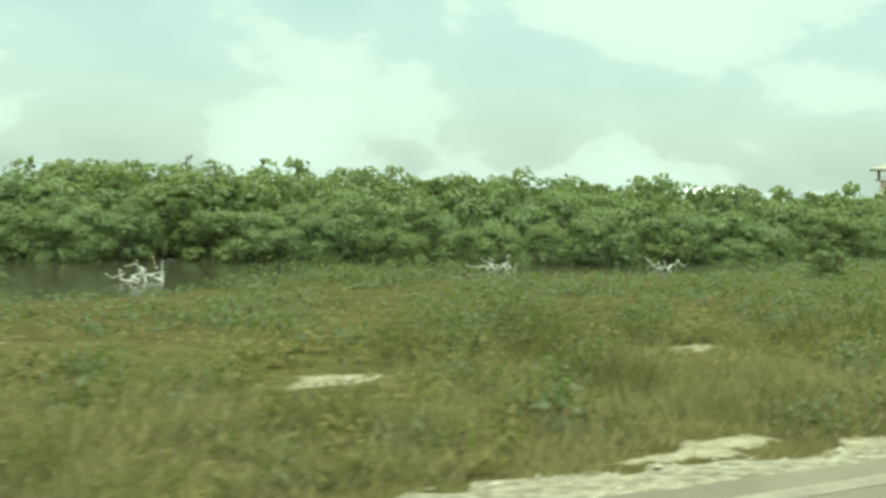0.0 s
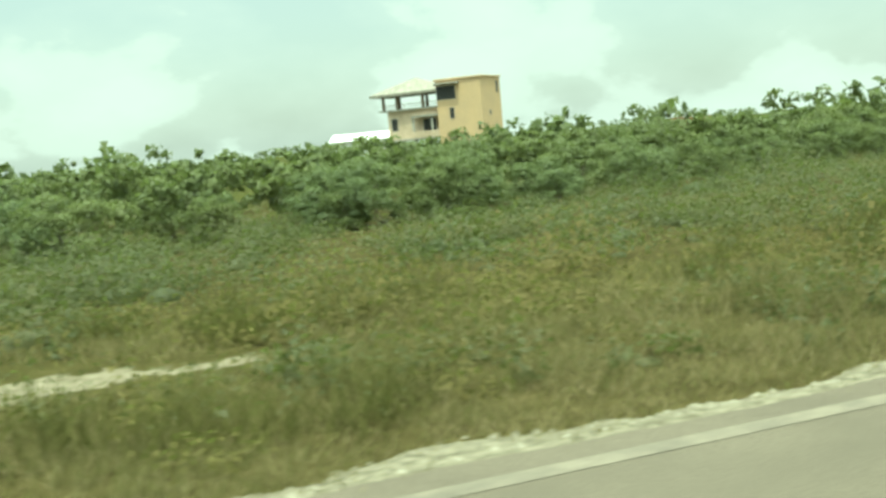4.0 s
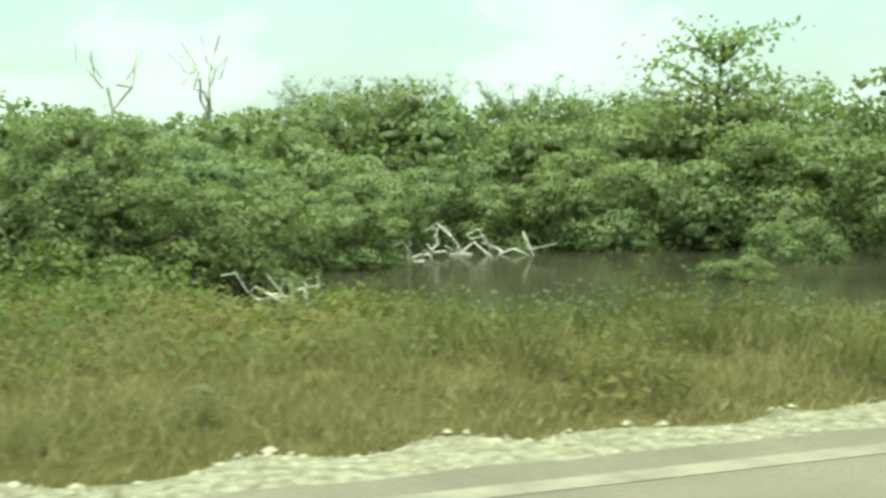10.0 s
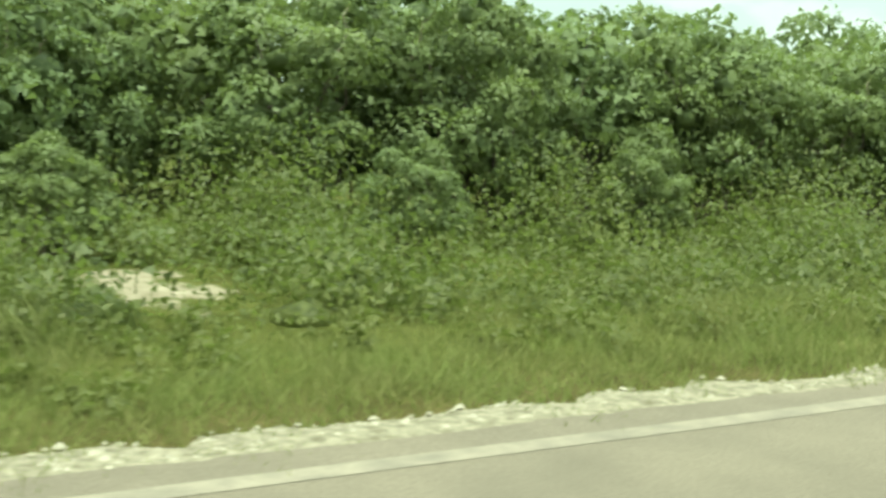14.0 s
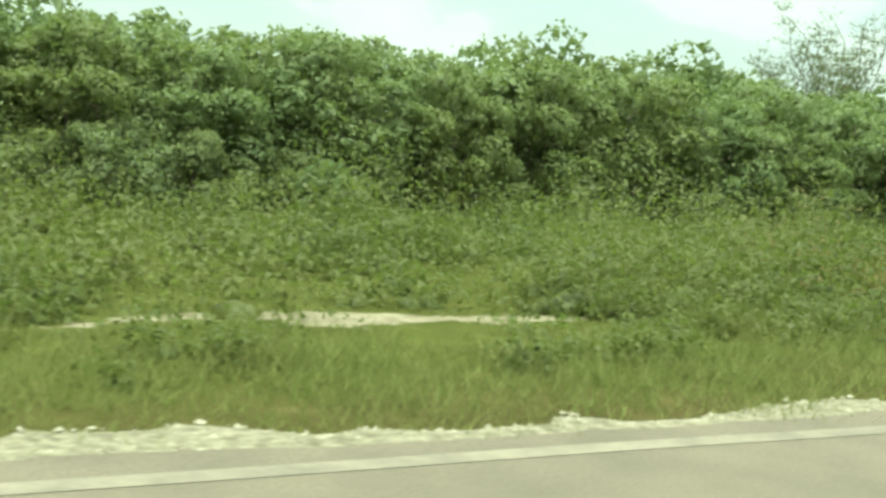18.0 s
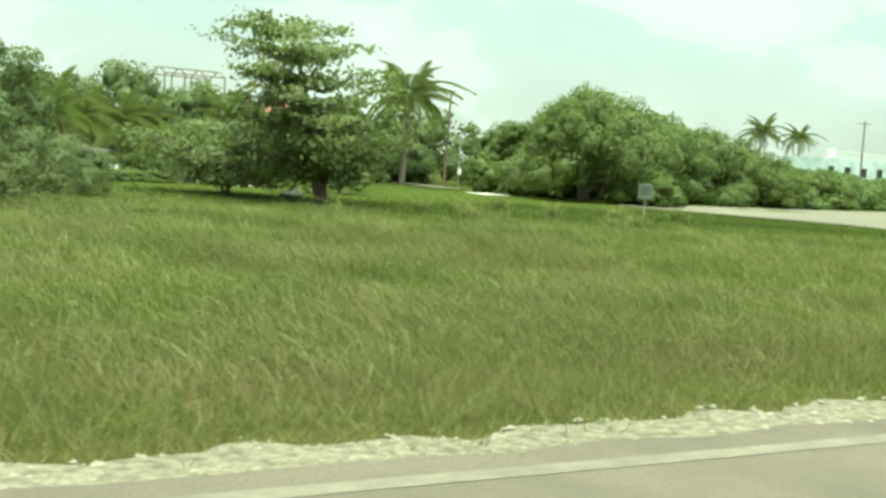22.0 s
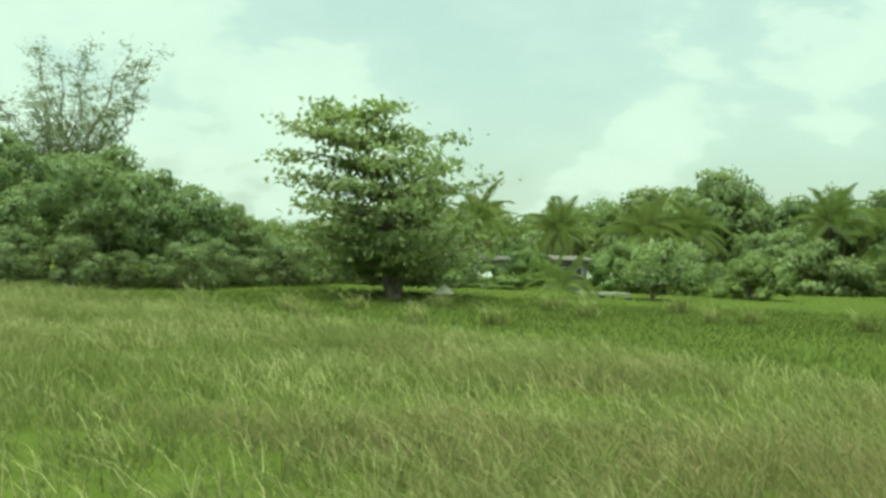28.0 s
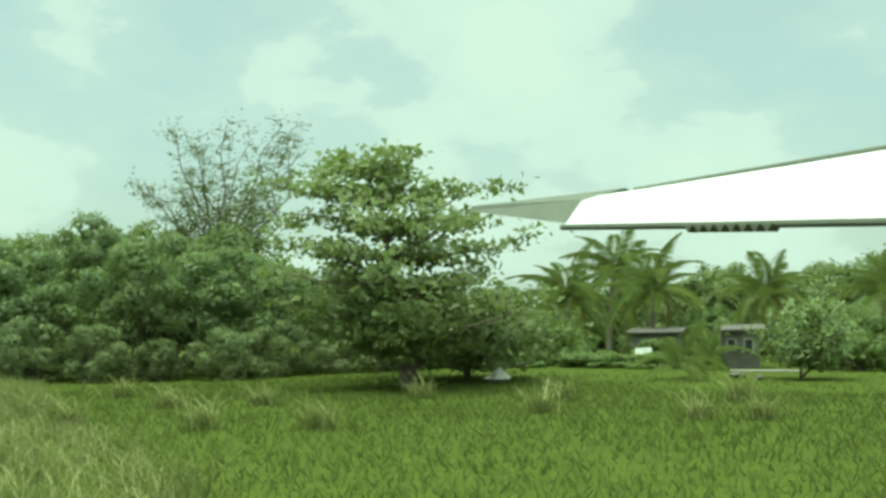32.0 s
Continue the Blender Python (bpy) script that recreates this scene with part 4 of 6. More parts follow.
for x0, x1, y1, kind, mat, label in ((343, 574, 13.5, "verge_grass", DRY_GRASS, "dry straw and olive grass tufts along the verge"),
                                     (2, 350, 16.5, "brown_verge_grass", BROWN_GRASS, "brown wiry dry grass and low dead scrub beside the verge")):
    x, y = scatter(rng, x0, x1, 7.6, y1, 3.4)
    n = smooth_noise(x, y, 61, 1.9)
    ok = (y > verge_out(x) - 0.35 + 0.7 * n - 0.8 * (rng.random(len(x)) < 0.30)) & (in_spots(x, y, BARE) < 0.12 * n - 0.06) & (n + 0.3 * rng.random(len(x)) > 0.22 + np.clip((y - 12) / 6, 0, 0.5)) & (ground_height(x, y) > POND_LEVEL) & ~((x > 226) & (x < 262) & (y > 9.5) & (rng.random(len(x)) < 0.5)) & ~((x > 264) & (x < 345) & (y > 12.6 + n))
    x, y = tufts(rng, x[ok], y[ok], 46, 0.22 + 0.10 * (x0 > 300))
    h = np.where(np.maximum(in_spots(x, y + 0.8, BARE), in_spots(x, y + 1.6, BARE)) > -0.25, 0.45, 1.0) * (0.14 + 0.56 * smooth_noise(x, y, 62, 0.8) * smooth_noise(x, y, 63, 3.5) ** 0.5) * np.clip((y - verge_out(x)) / 0.8, 0.45, 1)
    v, f = blades(rng, np.stack([x, y, ground_height(x, y) - 0.02], 1), h, 0.017, 0.5, (0.1, 0.05), True)
    tagged(new(kind, mesh_of(kind, v, f, mat)), label, "grass", kind="stuff")

# dark wiry scrub standing in clumps before the mangroves
x, y = scatter(rng, 2, 336, 9.2, 17.5, 0.55)
n = smooth_noise(x, y, 71, 3.2)
ok = (n > 0.52) & (np.maximum(in_spots(x, y, BARE), in_spots(x, y + 1.2, BARE)) < -0.1) & (ground_height(x, y) > POND_LEVEL + 0.1) & (y > verge_out(x) + 1.2)
x, y, n = x[ok], y[ok], n[ok]
big_h = rng.uniform(0.35, 0.85, len(x)) * (0.7 + 0.5 * n)
k = np.repeat(np.arange(len(x)), 110)
c = np.c_[x[k], y[k]] + rng.normal(size=(len(k), 2)) * 0.30 * big_h[k][:, None] ** 0.5
v, f = blades(rng, np.c_[c, ground_height(c[:, 0], c[:, 1]) - 0.02], big_h[k], 0.016, 0.42, (0.0, 0.0), True)
m = rng.integers(len(k), size=len(k) // 2)
top = np.c_[c[m] + rng.normal(size=(len(m), 2)) * 0.12, ground_height(c[m][:, 0], c[m][:, 1]) + big_h[k[m]] * rng.uniform(0.35, 1.05, len(m))]
tagged(new("wiry_scrub", mesh_of("wiry_scrub", v, f, WIRY)), "dark brown wiry stems of low scrub in clumps", "shrubs", kind="stuff")
v, f, n = small_leaves(rng, top, rng.normal(size=top.shape) * 0.5 + (0, 0, 0.6), 0.07, 0.04)
tagged(new("wiry_scrub_leaves", mesh_of("wiry_scrub_leaves", v, f, OLIVE_SHRUB, False, n)), "small olive leaves on the wiry scrub", "shrubs", kind="stuff")

# short dry turf close to the verge
x, y = scatter(rng, 2, 576, 7.7, 11.0, 120)
ok = (y > verge_out(x) - 0.25 + 0.6 * smooth_noise(x, y, 66, 0.7) - 0.55 * (smooth_noise(x, y, 68, 0.5) > 0.62)) & (in_spots(x, y, BARE) < 0.15)
x, y = x[ok], y[ok]
for pick, kind, mat, label in ((x >= 348, "verge_turf", DRY_GRASS, "short dry olive turf beside the gravel"), (x < 348, "brown_verge_turf", BROWN_GRASS, "short brown turf beside the gravel")):
    v, f = blades(rng, np.stack([x, y, ground_height(x, y) - 0.02], 1)[pick], 0.15, 0.020, 0.6, (0.1, 0), True)
    tagged(new(kind, mesh_of(kind, v, f, mat)), label, "grass", kind="stuff")
# tall meadow before the houses, and before the last of the wood
x, y = scatter(rng, 496, 592, 8.9, 46, 10)
keep = (y > verge_out(x) + 0.9 + np.clip(572 - x, 0, 1.2) * (0.7 + 0.9 * smooth_noise(x, y, 70, 1.6))) & (y < wood_edge(np.minimum(x, 541)) - 1 + np.clip(x - 541, 0, 1) * 30) & (lawn_value(x, y) < 0.6) & (x < taxi_edge(y) - 0.4)
x2, y2 = scatter(rng, 344, 380, 11.2, 19, 16)
x, y = np.concatenate([x[keep], x2]), np.concatenate([y[keep], y2])
x, y = tufts(rng, x, y, 7, 0.16)
h = (0.22 + 0.42 * smooth_noise(x, y, 64, 2.2)) * np.clip((y - 8.2) / 2.5, 0.35, 1)
v, f = blades(rng, np.stack([x, y, ground_height(x, y) - 0.02], 1), h, 0.019, 0.6, (-0.35, 0.1))
tagged(new("meadow_grass", mesh_of("meadow_grass", v, f, GREEN_GRASS)), "tall green grass bent by the wind with pale stalks", "grass", kind="stuff")
# pale seed stalks laid over by the wind
x, y = scatter(rng, 500, 588, 9.8, 40, 9)
keep = (smooth_noise(x, y, 67, 2.6) + 0.25 * rng.random(len(x)) > 0.55 - 0.12 * (x > 556)) & (y > verge_out(x) + 1.2) & (lawn_value(x, y) < 0.4) & (y < wood_edge(np.minimum(x, 541)) - 2 + np.clip(x - 541, 0, 1) * 30) & (x < taxi_edge(y) - 0.6)
x, y = tufts(rng, x[keep], y[keep], 3, 0.14)
v, f = blades(rng, np.stack([x, y, ground_height(x, y) + 0.16], 1), 0.16 + 0.22 * rng.random(len(x)), 0.010, 0.7, (-0.8, 0.1))
tagged(new("pale_grass_stalks", mesh_of("pale_grass_stalks", v, f, STRAW)), "pale straw seed stalks bent over by the wind", "grass", kind="stuff")
# withered brown grass mixed into the meadow near the verge and in patches
x, y = scatter(rng, 496, 584, 8.4, 30, 40)
n = smooth_noise(x, y, 69, 2.4) + 0.25 * rng.random(len(x))
keep = (n > np.interp(y, [8.4, 11, 13.5, 17, 30], [0.12, 0.30, 0.62, 0.78, 0.84])) & (y > verge_out(x) + 0.2) & (lawn_value(x, y) < 0.3) & (x < taxi_edge(y) - 0.5)
x, y = tufts(rng, x[keep], y[keep], 5, 0.14)
v, f = blades(rng, np.stack([x, y, ground_height(x, y) - 0.02], 1), (0.20 + 0.36 * smooth_noise(x, y, 64, 2.2)) * np.clip((y - 7.8) / 2.5, 0.35, 1), 0.016, 0.6, (-0.3, 0.1), True)
tagged(new("withered_meadow_grass", mesh_of("withered_meadow_grass", v, f, BROWN_GRASS)), "withered brown grass mixed into the green meadow", "grass", kind="stuff")
x, y = scatter(rng, 534, 600, 24, 92, 12)
x2, y2 = scatter(rng, 548, 592, 24, 56, 34)
x, y = np.concatenate([x, x2]), np.concatenate([y, y2])
keep = (lawn_value(x, y) > 0.2) & (x < taxi_edge(y) - 0.2 + 40 * (y > 70))
x, y = x[keep], y[keep]
v, f = blades(rng, np.stack([x, y, ground_height(x, y) - 0.02], 1), np.where(y < 60, 0.19, 0.10), 0.034, 0.6, (-0.1, 0), True)
tagged(new("lawn_grass", mesh_of("lawn_grass", v, f, LAWN_GRASS)), "short bright green lawn", "grass", kind="stuff")


# ---- single trees ----
def almond_tree(name, seed, height, width, label, leaf=0.30, count=3600, tiers=7, low=0.23, lean=(0.0, 0.0)):
    """A tropical almond: short dark forked trunk, limbs in tiers, broad leaves in flat sprays."""
    r = np.random.default_rng(seed)
    lean = np.array([*lean, 0.0])

    def stem(z):
        return lean * (z / height) ** 1.3 + (0.05, 0, z)
    wood = [limb(r, (0, 0, -0.2), stem(height * 0.5), 0.036 * height, 0.018 * height, 0.05), limb(r, stem(height * 0.5), stem(height * 0.96), 0.018 * height, 0.03, 0.06)]
    wood.append(limb(r, (0.1, 0.05, 0.1), stem(height * 0.4) + (0.9, 0.5, 0), 0.022 * height, 0.010 * height, 0.08))
    cs = []
    for k in range(tiers):
        u = k / (tiers - 1)
        z = height * (low + (0.93 - low) * u)
        reach = width * 0.5 * float(np.interp(u, [0, 0.12, 0.35, 0.62, 0.85, 1.0], [0.70, 0.92, 1.05, 0.95, 0.80, 0.50]))
        for a in np.arange(0, 6.28, 6.28 / (10 - int(4 * u))) + r.uniform(0, 1.5):
            a += r.normal() * 0.25
            d = reach * r.uniform(0.5, 1.15)
            foot = stem(max(0.4, z - 0.6))
            tip = stem(z) + (d * np.cos(a), d * np.sin(a), r.normal() * 0.27 + d * 0.05)
            wood.append(limb(r, foot, tip, 0.07, 0.015, 0.10))
            for q in np.linspace(0.25, 1.0, 8):
                hub = foot * (1 - q) + tip * q + r.normal(size=3) * (0.35, 0.35, 0.12)
                n = int(count / 300 * r.uniform(0.5, 1.5))
                cs.append(hub + r.normal(size=(n, 3)) * (0.42, 0.42, 0.13))
    c = np.concatenate(cs)
    c = c[c[:, 2] > 0.35]
    t = thing(name, label, "tree")
    part("trunk", merge(wood), BARK, t)
    out = c - (0, 0, height * 0.35) - lean * 0.5
    out = unit(out) + (0, 0, 0.5) + r.normal(size=c.shape) * 0.25
    part("crown", small_leaves(r, c, out, leaf, leaf * 0.75, 0.5), ALMOND, t)
    return t


def frond_arrays(r, length, droop, dry=False):
    """A palm leaf along +x: midrib and two rows of hanging leaflets."""
    n = 15
    u = np.linspace(0, 1, n)
    rib = np.stack([length * (u - 0.10 * droop * u ** 2.5), r.normal() * 0.12 * u ** 2, length * (0.42 * u - (0.42 + droop * 0.55) * u ** 2.2)], 1)
    pieces = [tube(rib, 0.035 * (1 - 0.8 * u), 4)]
    q = np.linspace(0.10, 0.99, 60)
    for s in (-1, 1):
        base = np.stack([np.interp(q, u, rib[:, k]) for k in range(3)], 1)
        ln = length * 0.30 * np.sin(np.pi * (0.12 + 0.8 * q)) * r.uniform(0.85, 1.1, len(q))
        out = np.stack([0.55 + 0 * q, s * (0.72 + 0 * q), -0.60 - 0.35 * r.random(len(q))], 1)
        out /= np.linalg.norm(out, axis=1)[:, None]
        wide = np.array([0.030, 0, 0.010])
        tip = base + out * ln[:, None]
        mid = base + out * ln[:, None] * 0.5 + (0, 0, 0.03)
        v = np.stack([base - wide * 0.4, mid - wide, tip, mid + wide], 1).reshape(-1, 3)
        pieces.append((v, np.arange(4 * len(q)).reshape(-1, 4)))
    return merge(pieces)


_r = np.random.default_rng(77)
FRONDS = [mesh_of("frond", *frond_arrays(_r, 3.4, d), FROND) for d in (0.35, 0.75, 1.2, 1.7)]
OLD_FRONDS = [mesh_of("dry_frond", *frond_arrays(_r, 2.9, d), DRY_FROND) for d in (2.2, 2.6)]


def coconut_palm(x, y, height, seed, size=1.0, fronds=21, label="coconut palm with a slender grey trunk", bow=0.5):
    r = np.random.default_rng(seed)
    t = thing("coconut_palm", label, "palm tree", "coconut palms round the houses", (x, y, float(ground_height(x, y))))
    u = np.linspace(0, 1, 9)
    a = r.uniform(0, 6.28)
    line = np.stack([bow * np.cos(a) * u ** 2, bow * np.sin(a) * u ** 2, -0.2 + (height + 0.2) * u], 1)
    if height > 0.8:
        part("trunk", tube(line, (0.20 - 0.08 * u) * size, 8), PALM_BARK, t)
    for k in range(fronds):
        old = k >= fronds - 2 and height > 2
        me = OLD_FRONDS[k % 2] if old else FRONDS[(0, 1, 1, 2, 2, 3)[k % 6]]
        f = part("dry_frond" if old else "frond", me, None, t, "withered straw-coloured frond" if old else "")
        up = -72 + 108 * (k + r.uniform(-0.8, 0.8)) / fronds
        f.matrix_basis = Matrix.Translation(line[-1]) @ pose(0, 0, 0, r.uniform(-12, 12), up, k * 137.5 + r.uniform(-15, 15)) @ Matrix.Scale(size * r.uniform(0.85, 1.1), 4)
    return t


def casuarina(x, y, height, seed, label):
    """A sparse, wispy tree: several rising limbs with drooping sprays."""
    r = np.random.default_rng(seed)
    t = thing("casuarina_tree", label, "tree", "", (x, y, float(ground_height(x, y))))
    wood, pts = [limb(r, (0, 0, -0.2), (0, 0, height * 0.45), height * 0.014, height * 0.009, 0.05)], []
    for k in range(22):
        a = k * 2.4 + r.uniform(0, 0.6)
        tip = np.array([np.cos(a), np.sin(a), 0]) * height * r.uniform(0.12, 0.40) + (0, 0, height * r.uniform(0.66, 1.0))
        base = np.array([0, 0, height * r.uniform(0.16, 0.42)])
        wood.append(limb(r, base, tip, height * 0.006, height * 0.0015, 0.12, 6))
        for q in np.linspace(0.25, 1.0, 16):
            hub = base + (tip - base) * q + r.normal(size=3) * height * 0.022
            for _ in range(7):
                side = r.normal(size=3) * (1, 1, 0.35)
                run = hub + np.linspace(0, 1, 5)[:, None] * (side / np.linalg.norm(side)) * height * 0.065
                run[:, 2] += np.linspace(0, 1, 5) * height * 0.02
                pts.append(run + r.normal(size=run.shape) * height * 0.006)
    part("trunk", merge(wood), BARK, t)
    part("crown", leaves(r, np.concatenate(pts), height * 0.024, height * 0.0042), NEEDLE, t)
    return t


def bare_tree(x, y, height, seed, label, forks=5):
    r = np.random.default_rng(seed)
    t = thing("dead_tree", label, "dead tree", "bare dead trees", (x, y, float(ground_height(x, y))))
    top = np.array([0.1, 0, height * 0.62])
    wood = [limb(r, (0, 0, -0.3), top, 0.11, 0.07, 0.06, 7)]
    for k in range(forks):
        a = k * 6.28 / forks + r.uniform(0, 0.8)
        tip = top + (np.cos(a) * height * 0.17, np.sin(a) * height * 0.17, height * r.uniform(0.22, 0.38))
        wood.append(limb(r, top - (0, 0, height * 0.04 * k), tip, 0.06, 0.02, 0.25, 6))
        wood.append(limb(r, (top + tip) / 2, tip + r.normal(size=3) * height * 0.06, 0.03, 0.01, 0.2, 5))
    part("trunk", merge(wood), DEAD_WOOD, t)
    return t


def bush(x, y, h, w, seed, material=None, label="rounded dense green seagrape bush", group="seagrape bushes", leaf=0.30, count=2600, name="bush"):
    r = np.random.default_rng(seed)
    lb = []
    many = 16 if w < 9 else 34
    for _ in range(many):
        a, d = r.uniform(0, 6.28), w * 0.5 * np.sqrt(r.random()) * 0.84
        s = w * r.uniform(0.13, 0.2) * (1.0 if w < 9 else 0.72)
        lb.append((d * np.cos(a), d * np.sin(a), max(0.4, h * (0.86 - 0.75 * (d / (w * 0.5)) ** 2) * r.uniform(0.75, 1.0)), s, s, min(s, h * 0.3)))
    for k in range(10):
        a = k * 0.63 + r.uniform(0, 0.4)
        s = w * 0.15
        lb.append((w * 0.40 * np.cos(a), w * 0.40 * np.sin(a), h * r.uniform(0.05, 0.28), s, s, min(s, h * 0.2)))
    lb.append((0, 0, h * 0.38, w * 0.33, w * 0.33, h * 0.33))
    t = thing(name, label, "bush" if name == "bush" else "tree", group, (x, y, float(ground_height(x, y))))
    stems = [limb(r, (0.3 * np.cos(k), 0.3 * np.sin(k), -0.2), l[:3], 0.09, 0.02) for k, l in enumerate(lb[:8])]
    part("trunk", merge(stems), BARK, t)
    part("crown", clumps(r, lb, int(count * 1.3), leaf * 0.72, 0.55, 18), material or HEDGE, t)
    return t


# ---- houses and other built things ----
def window_part(parent, x, y0, z, w, h, axis="y", depth=0.12, label=""):
    """A dark opening with a frame, on a wall that faces -y (axis y) or +x (axis x)."""
    def lay(a0, a1, b0, b1, z0, z1):
        return box(a0, a1, b0, b1, z0, z1) if axis == "y" else box(b0, b1, a0, a1, z0, z1)
    fr = bmesh.new()
    t = 0.07
    for a0, a1, z0, z1 in ((x - w / 2 - t, x + w / 2 + t, z - t, z), (x - w / 2 - t, x + w / 2 + t, z + h, z + h + t), (x - w / 2 - t, x - w / 2, z, z + h), (x + w / 2, x + w / 2 + t, z, z + h)):
        if axis == "y":
            box(a0, a1, y0 - 0.05, y0 + depth, z0, z1, bm=fr)
        else:
            box(y0 - depth, y0 + 0.05, a0, a1, z0, z1, bm=fr)
    win = part("window", fr, CONCRETE, parent, label)
    if axis == "y":
        pane = box(x - w / 2, x + w / 2, y0 - 0.012, y0 + 0.03, z, z + h)
    else:
        pane = box(y0 - 0.03, y0 + 0.012, x - w / 2, x + w / 2, z, z + h)
    part("pane", pane, DARK, win)
    return win


def hip_roof(x0, x1, y0, y1, z, rise, thick=0.18, over=0.5, ridge=0.35):
    bm = bmesh.new()
    x0, x1, y0, y1 = x0 - over, x1 + over, y0 - over, y1 + over
    cx, cy = (x0 + x1) / 2, (y0 + y1) / 2
    dx, dy = (x1 - x0) / 2, (y1 - y0) / 2
    rx, ry = (max(dx - dy, dx * ridge * 0.3), 0) if dx >= dy else (0, max(dy - dx, 0))
    for dz in (0, -thick):
        e = [bm.verts.new(p) for p in ((x0, y0, z + dz), (x1, y0, z + dz), (x1, y1, z + dz), (x0, y1, z + dz))]
        p, q = bm.verts.new((cx - rx, cy - ry, z + rise + dz)), bm.verts.new((cx + rx + 0.01, cy + ry + 0.01, z + rise + dz))
        fs = [(e[0], e[1], q, p), (e[1], e[2], q), (e[2], e[3], p, q), (e[3], e[0], p)]
        for f in fs:
            bm.faces.new(f if dz == 0 else tuple(reversed(f)))
        if dz == 0:
            top = e
        else:
            for k in range(4):
                bm.faces.new((top[k], e[k], e[(k + 1) % 4], top[(k + 1) % 4]))
    return bm


def ochre_house(x, y, turn):
    """Three-storey unfinished house: ochre block on the right, open thatched loggia and outside stair on the left. Its front faces -y."""
    t = thing("unfinished_house", "three-storey ochre house with a thatched open top floor", "house", "", (x, y, 0), turn)
    # right-hand block
    part("wall", box(0.6, 8.8, 0.0, 8.5, -0.2, 9.9, 0.04), OCHRE, t)
    part("wall", box(-5.4, 0.6, 2.2, 8.5, 3.0, 6.9, 0.03), PINKISH, t, "paler pink rendered wall")
    part("parapet", box(0.4, 9.0, -0.2, 8.7, 9.9, 10.12, 0.03), OCHRE, t)
    part("floor_slab", box(-6.2, 0.6, 0.4, 8.5, 2.75, 3.0, 0.02), CONCRETE, t)
    part("floor_slab", box(-6.2, 0.6, 1.6, 8.5, 6.7, 6.95, 0.02), CONCRETE, t)
    # open storey under the thatch
    for px, py in ((-5.7, 2.0), (-4.2, 2.0), (-1.4, 2.0), (-5.7, 8.2), (-2.6, 8.2), (0.3, 8.2)):
        part("post", box(px - 0.14, px + 0.14, py - 0.14, py + 0.14, 6.95, 9.2, 0.02), OLD_WOOD, t)
    rail = bmesh.new()
    box(-5.7, 0.5, 1.95, 2.05, 7.5, 7.58, bm=rail)
    box(-5.7, 0.5, 1.95, 2.05, 7.2, 7.26, bm=rail)
    part("railing", rail, OLD_WOOD, t)
    part("thatched_roof", hip_roof(-6.0, 0.3, 1.9, 8.4, 9.0, 1.9, 0.35, 0.9), THATCH, t, "grey palm thatch roof")
    part("awning", box(0.55, 5.0, -0.9, 0.0, 9.35, 9.62, 0.05), THATCH, t, "ragged thatch awning")
    # ground floor columns and stair
    for px, py in ((-5.6, 0.8), (-5.6, 8.0), (-2.2, 0.8), (-2.2, 8.0)):
        part("column", box(px - 0.2, px + 0.2, py - 0.2, py + 0.2, -0.2, 2.75, 0.02), CONCRETE, t)
    part("porch_roof", box(-2.4, 0.6, 0.2, 2.4, 5.65, 5.85, 0.03), CONCRETE, t)
    for px in (-2.2, -0.2):
        part("porch_post", box(px - 0.11, px + 0.11, 0.35, 0.57, 3.0, 5.65, 0.02), CONCRETE, t)
    part("balustrade", box(-2.4, 0.6, 0.3, 0.42, 3.0, 3.85, 0.02), PINKISH, t)
    stair = bmesh.new()
    for k in range(10):
        box(-2.2 - 0.36 * (k + 1), -2.2 - 0.36 * k, -0.3, 0.7, 2.75 - 0.19 * (k + 1) - 0.35, 2.75 - 0.19 * (k + 1), bm=stair)
    for k in range(6):
        box(-5.8 + 0.42 * k, -5.38 + 0.42 * k, -1.3, -0.35, 0.75 - 0.19 * k - 0.3, 0.75 - 0.19 * k, bm=stair)
    box(-6.6, -5.7, -1.3, 0.7, 0.55, 0.85, bm=stair)
    part("outside_stair", stair, PALE_CONCRETE, t)
    window_part(t, 3.3, 0.0, 5.1, 0.75, 1.3)
    window_part(t, 3.4, 0.0, 1.8, 0.75, 0.8)
    window_part(t, 2.4, 0.0, 7.55, 3.4, 1.6, label="wide open window bay")
    window_part(t, 7.0, 8.8, 8.0, 0.7, 1.4, axis="x")
    window_part(t, 3.4, 8.8, 5.2, 0.5, 0.5, axis="x")
    window_part(t, -4.7, 2.2, 4.2, 0.6, 1.5)
    window_part(t, -0.9, 2.2, 3.05, 1.3, 2.3, label="dark doorway behind the porch")
    window_part(t, 2.9, 8.8, 3.0, 0.9, 0.35, axis="x")
    part("ledge", box(8.8, 9.7, 1.0, 4.6, 2.75, 2.95, 0.02), OCHRE, t)
    for o in t.children_recursive:                # a long loggia beside a short, shallow block
        for v in o.data.vertices:
            v.co.x = 0.6 + (v.co.x - 0.6) * (0.76 if v.co.x > 0.6 else 1.36)
            v.co.y *= 0.70
    return t


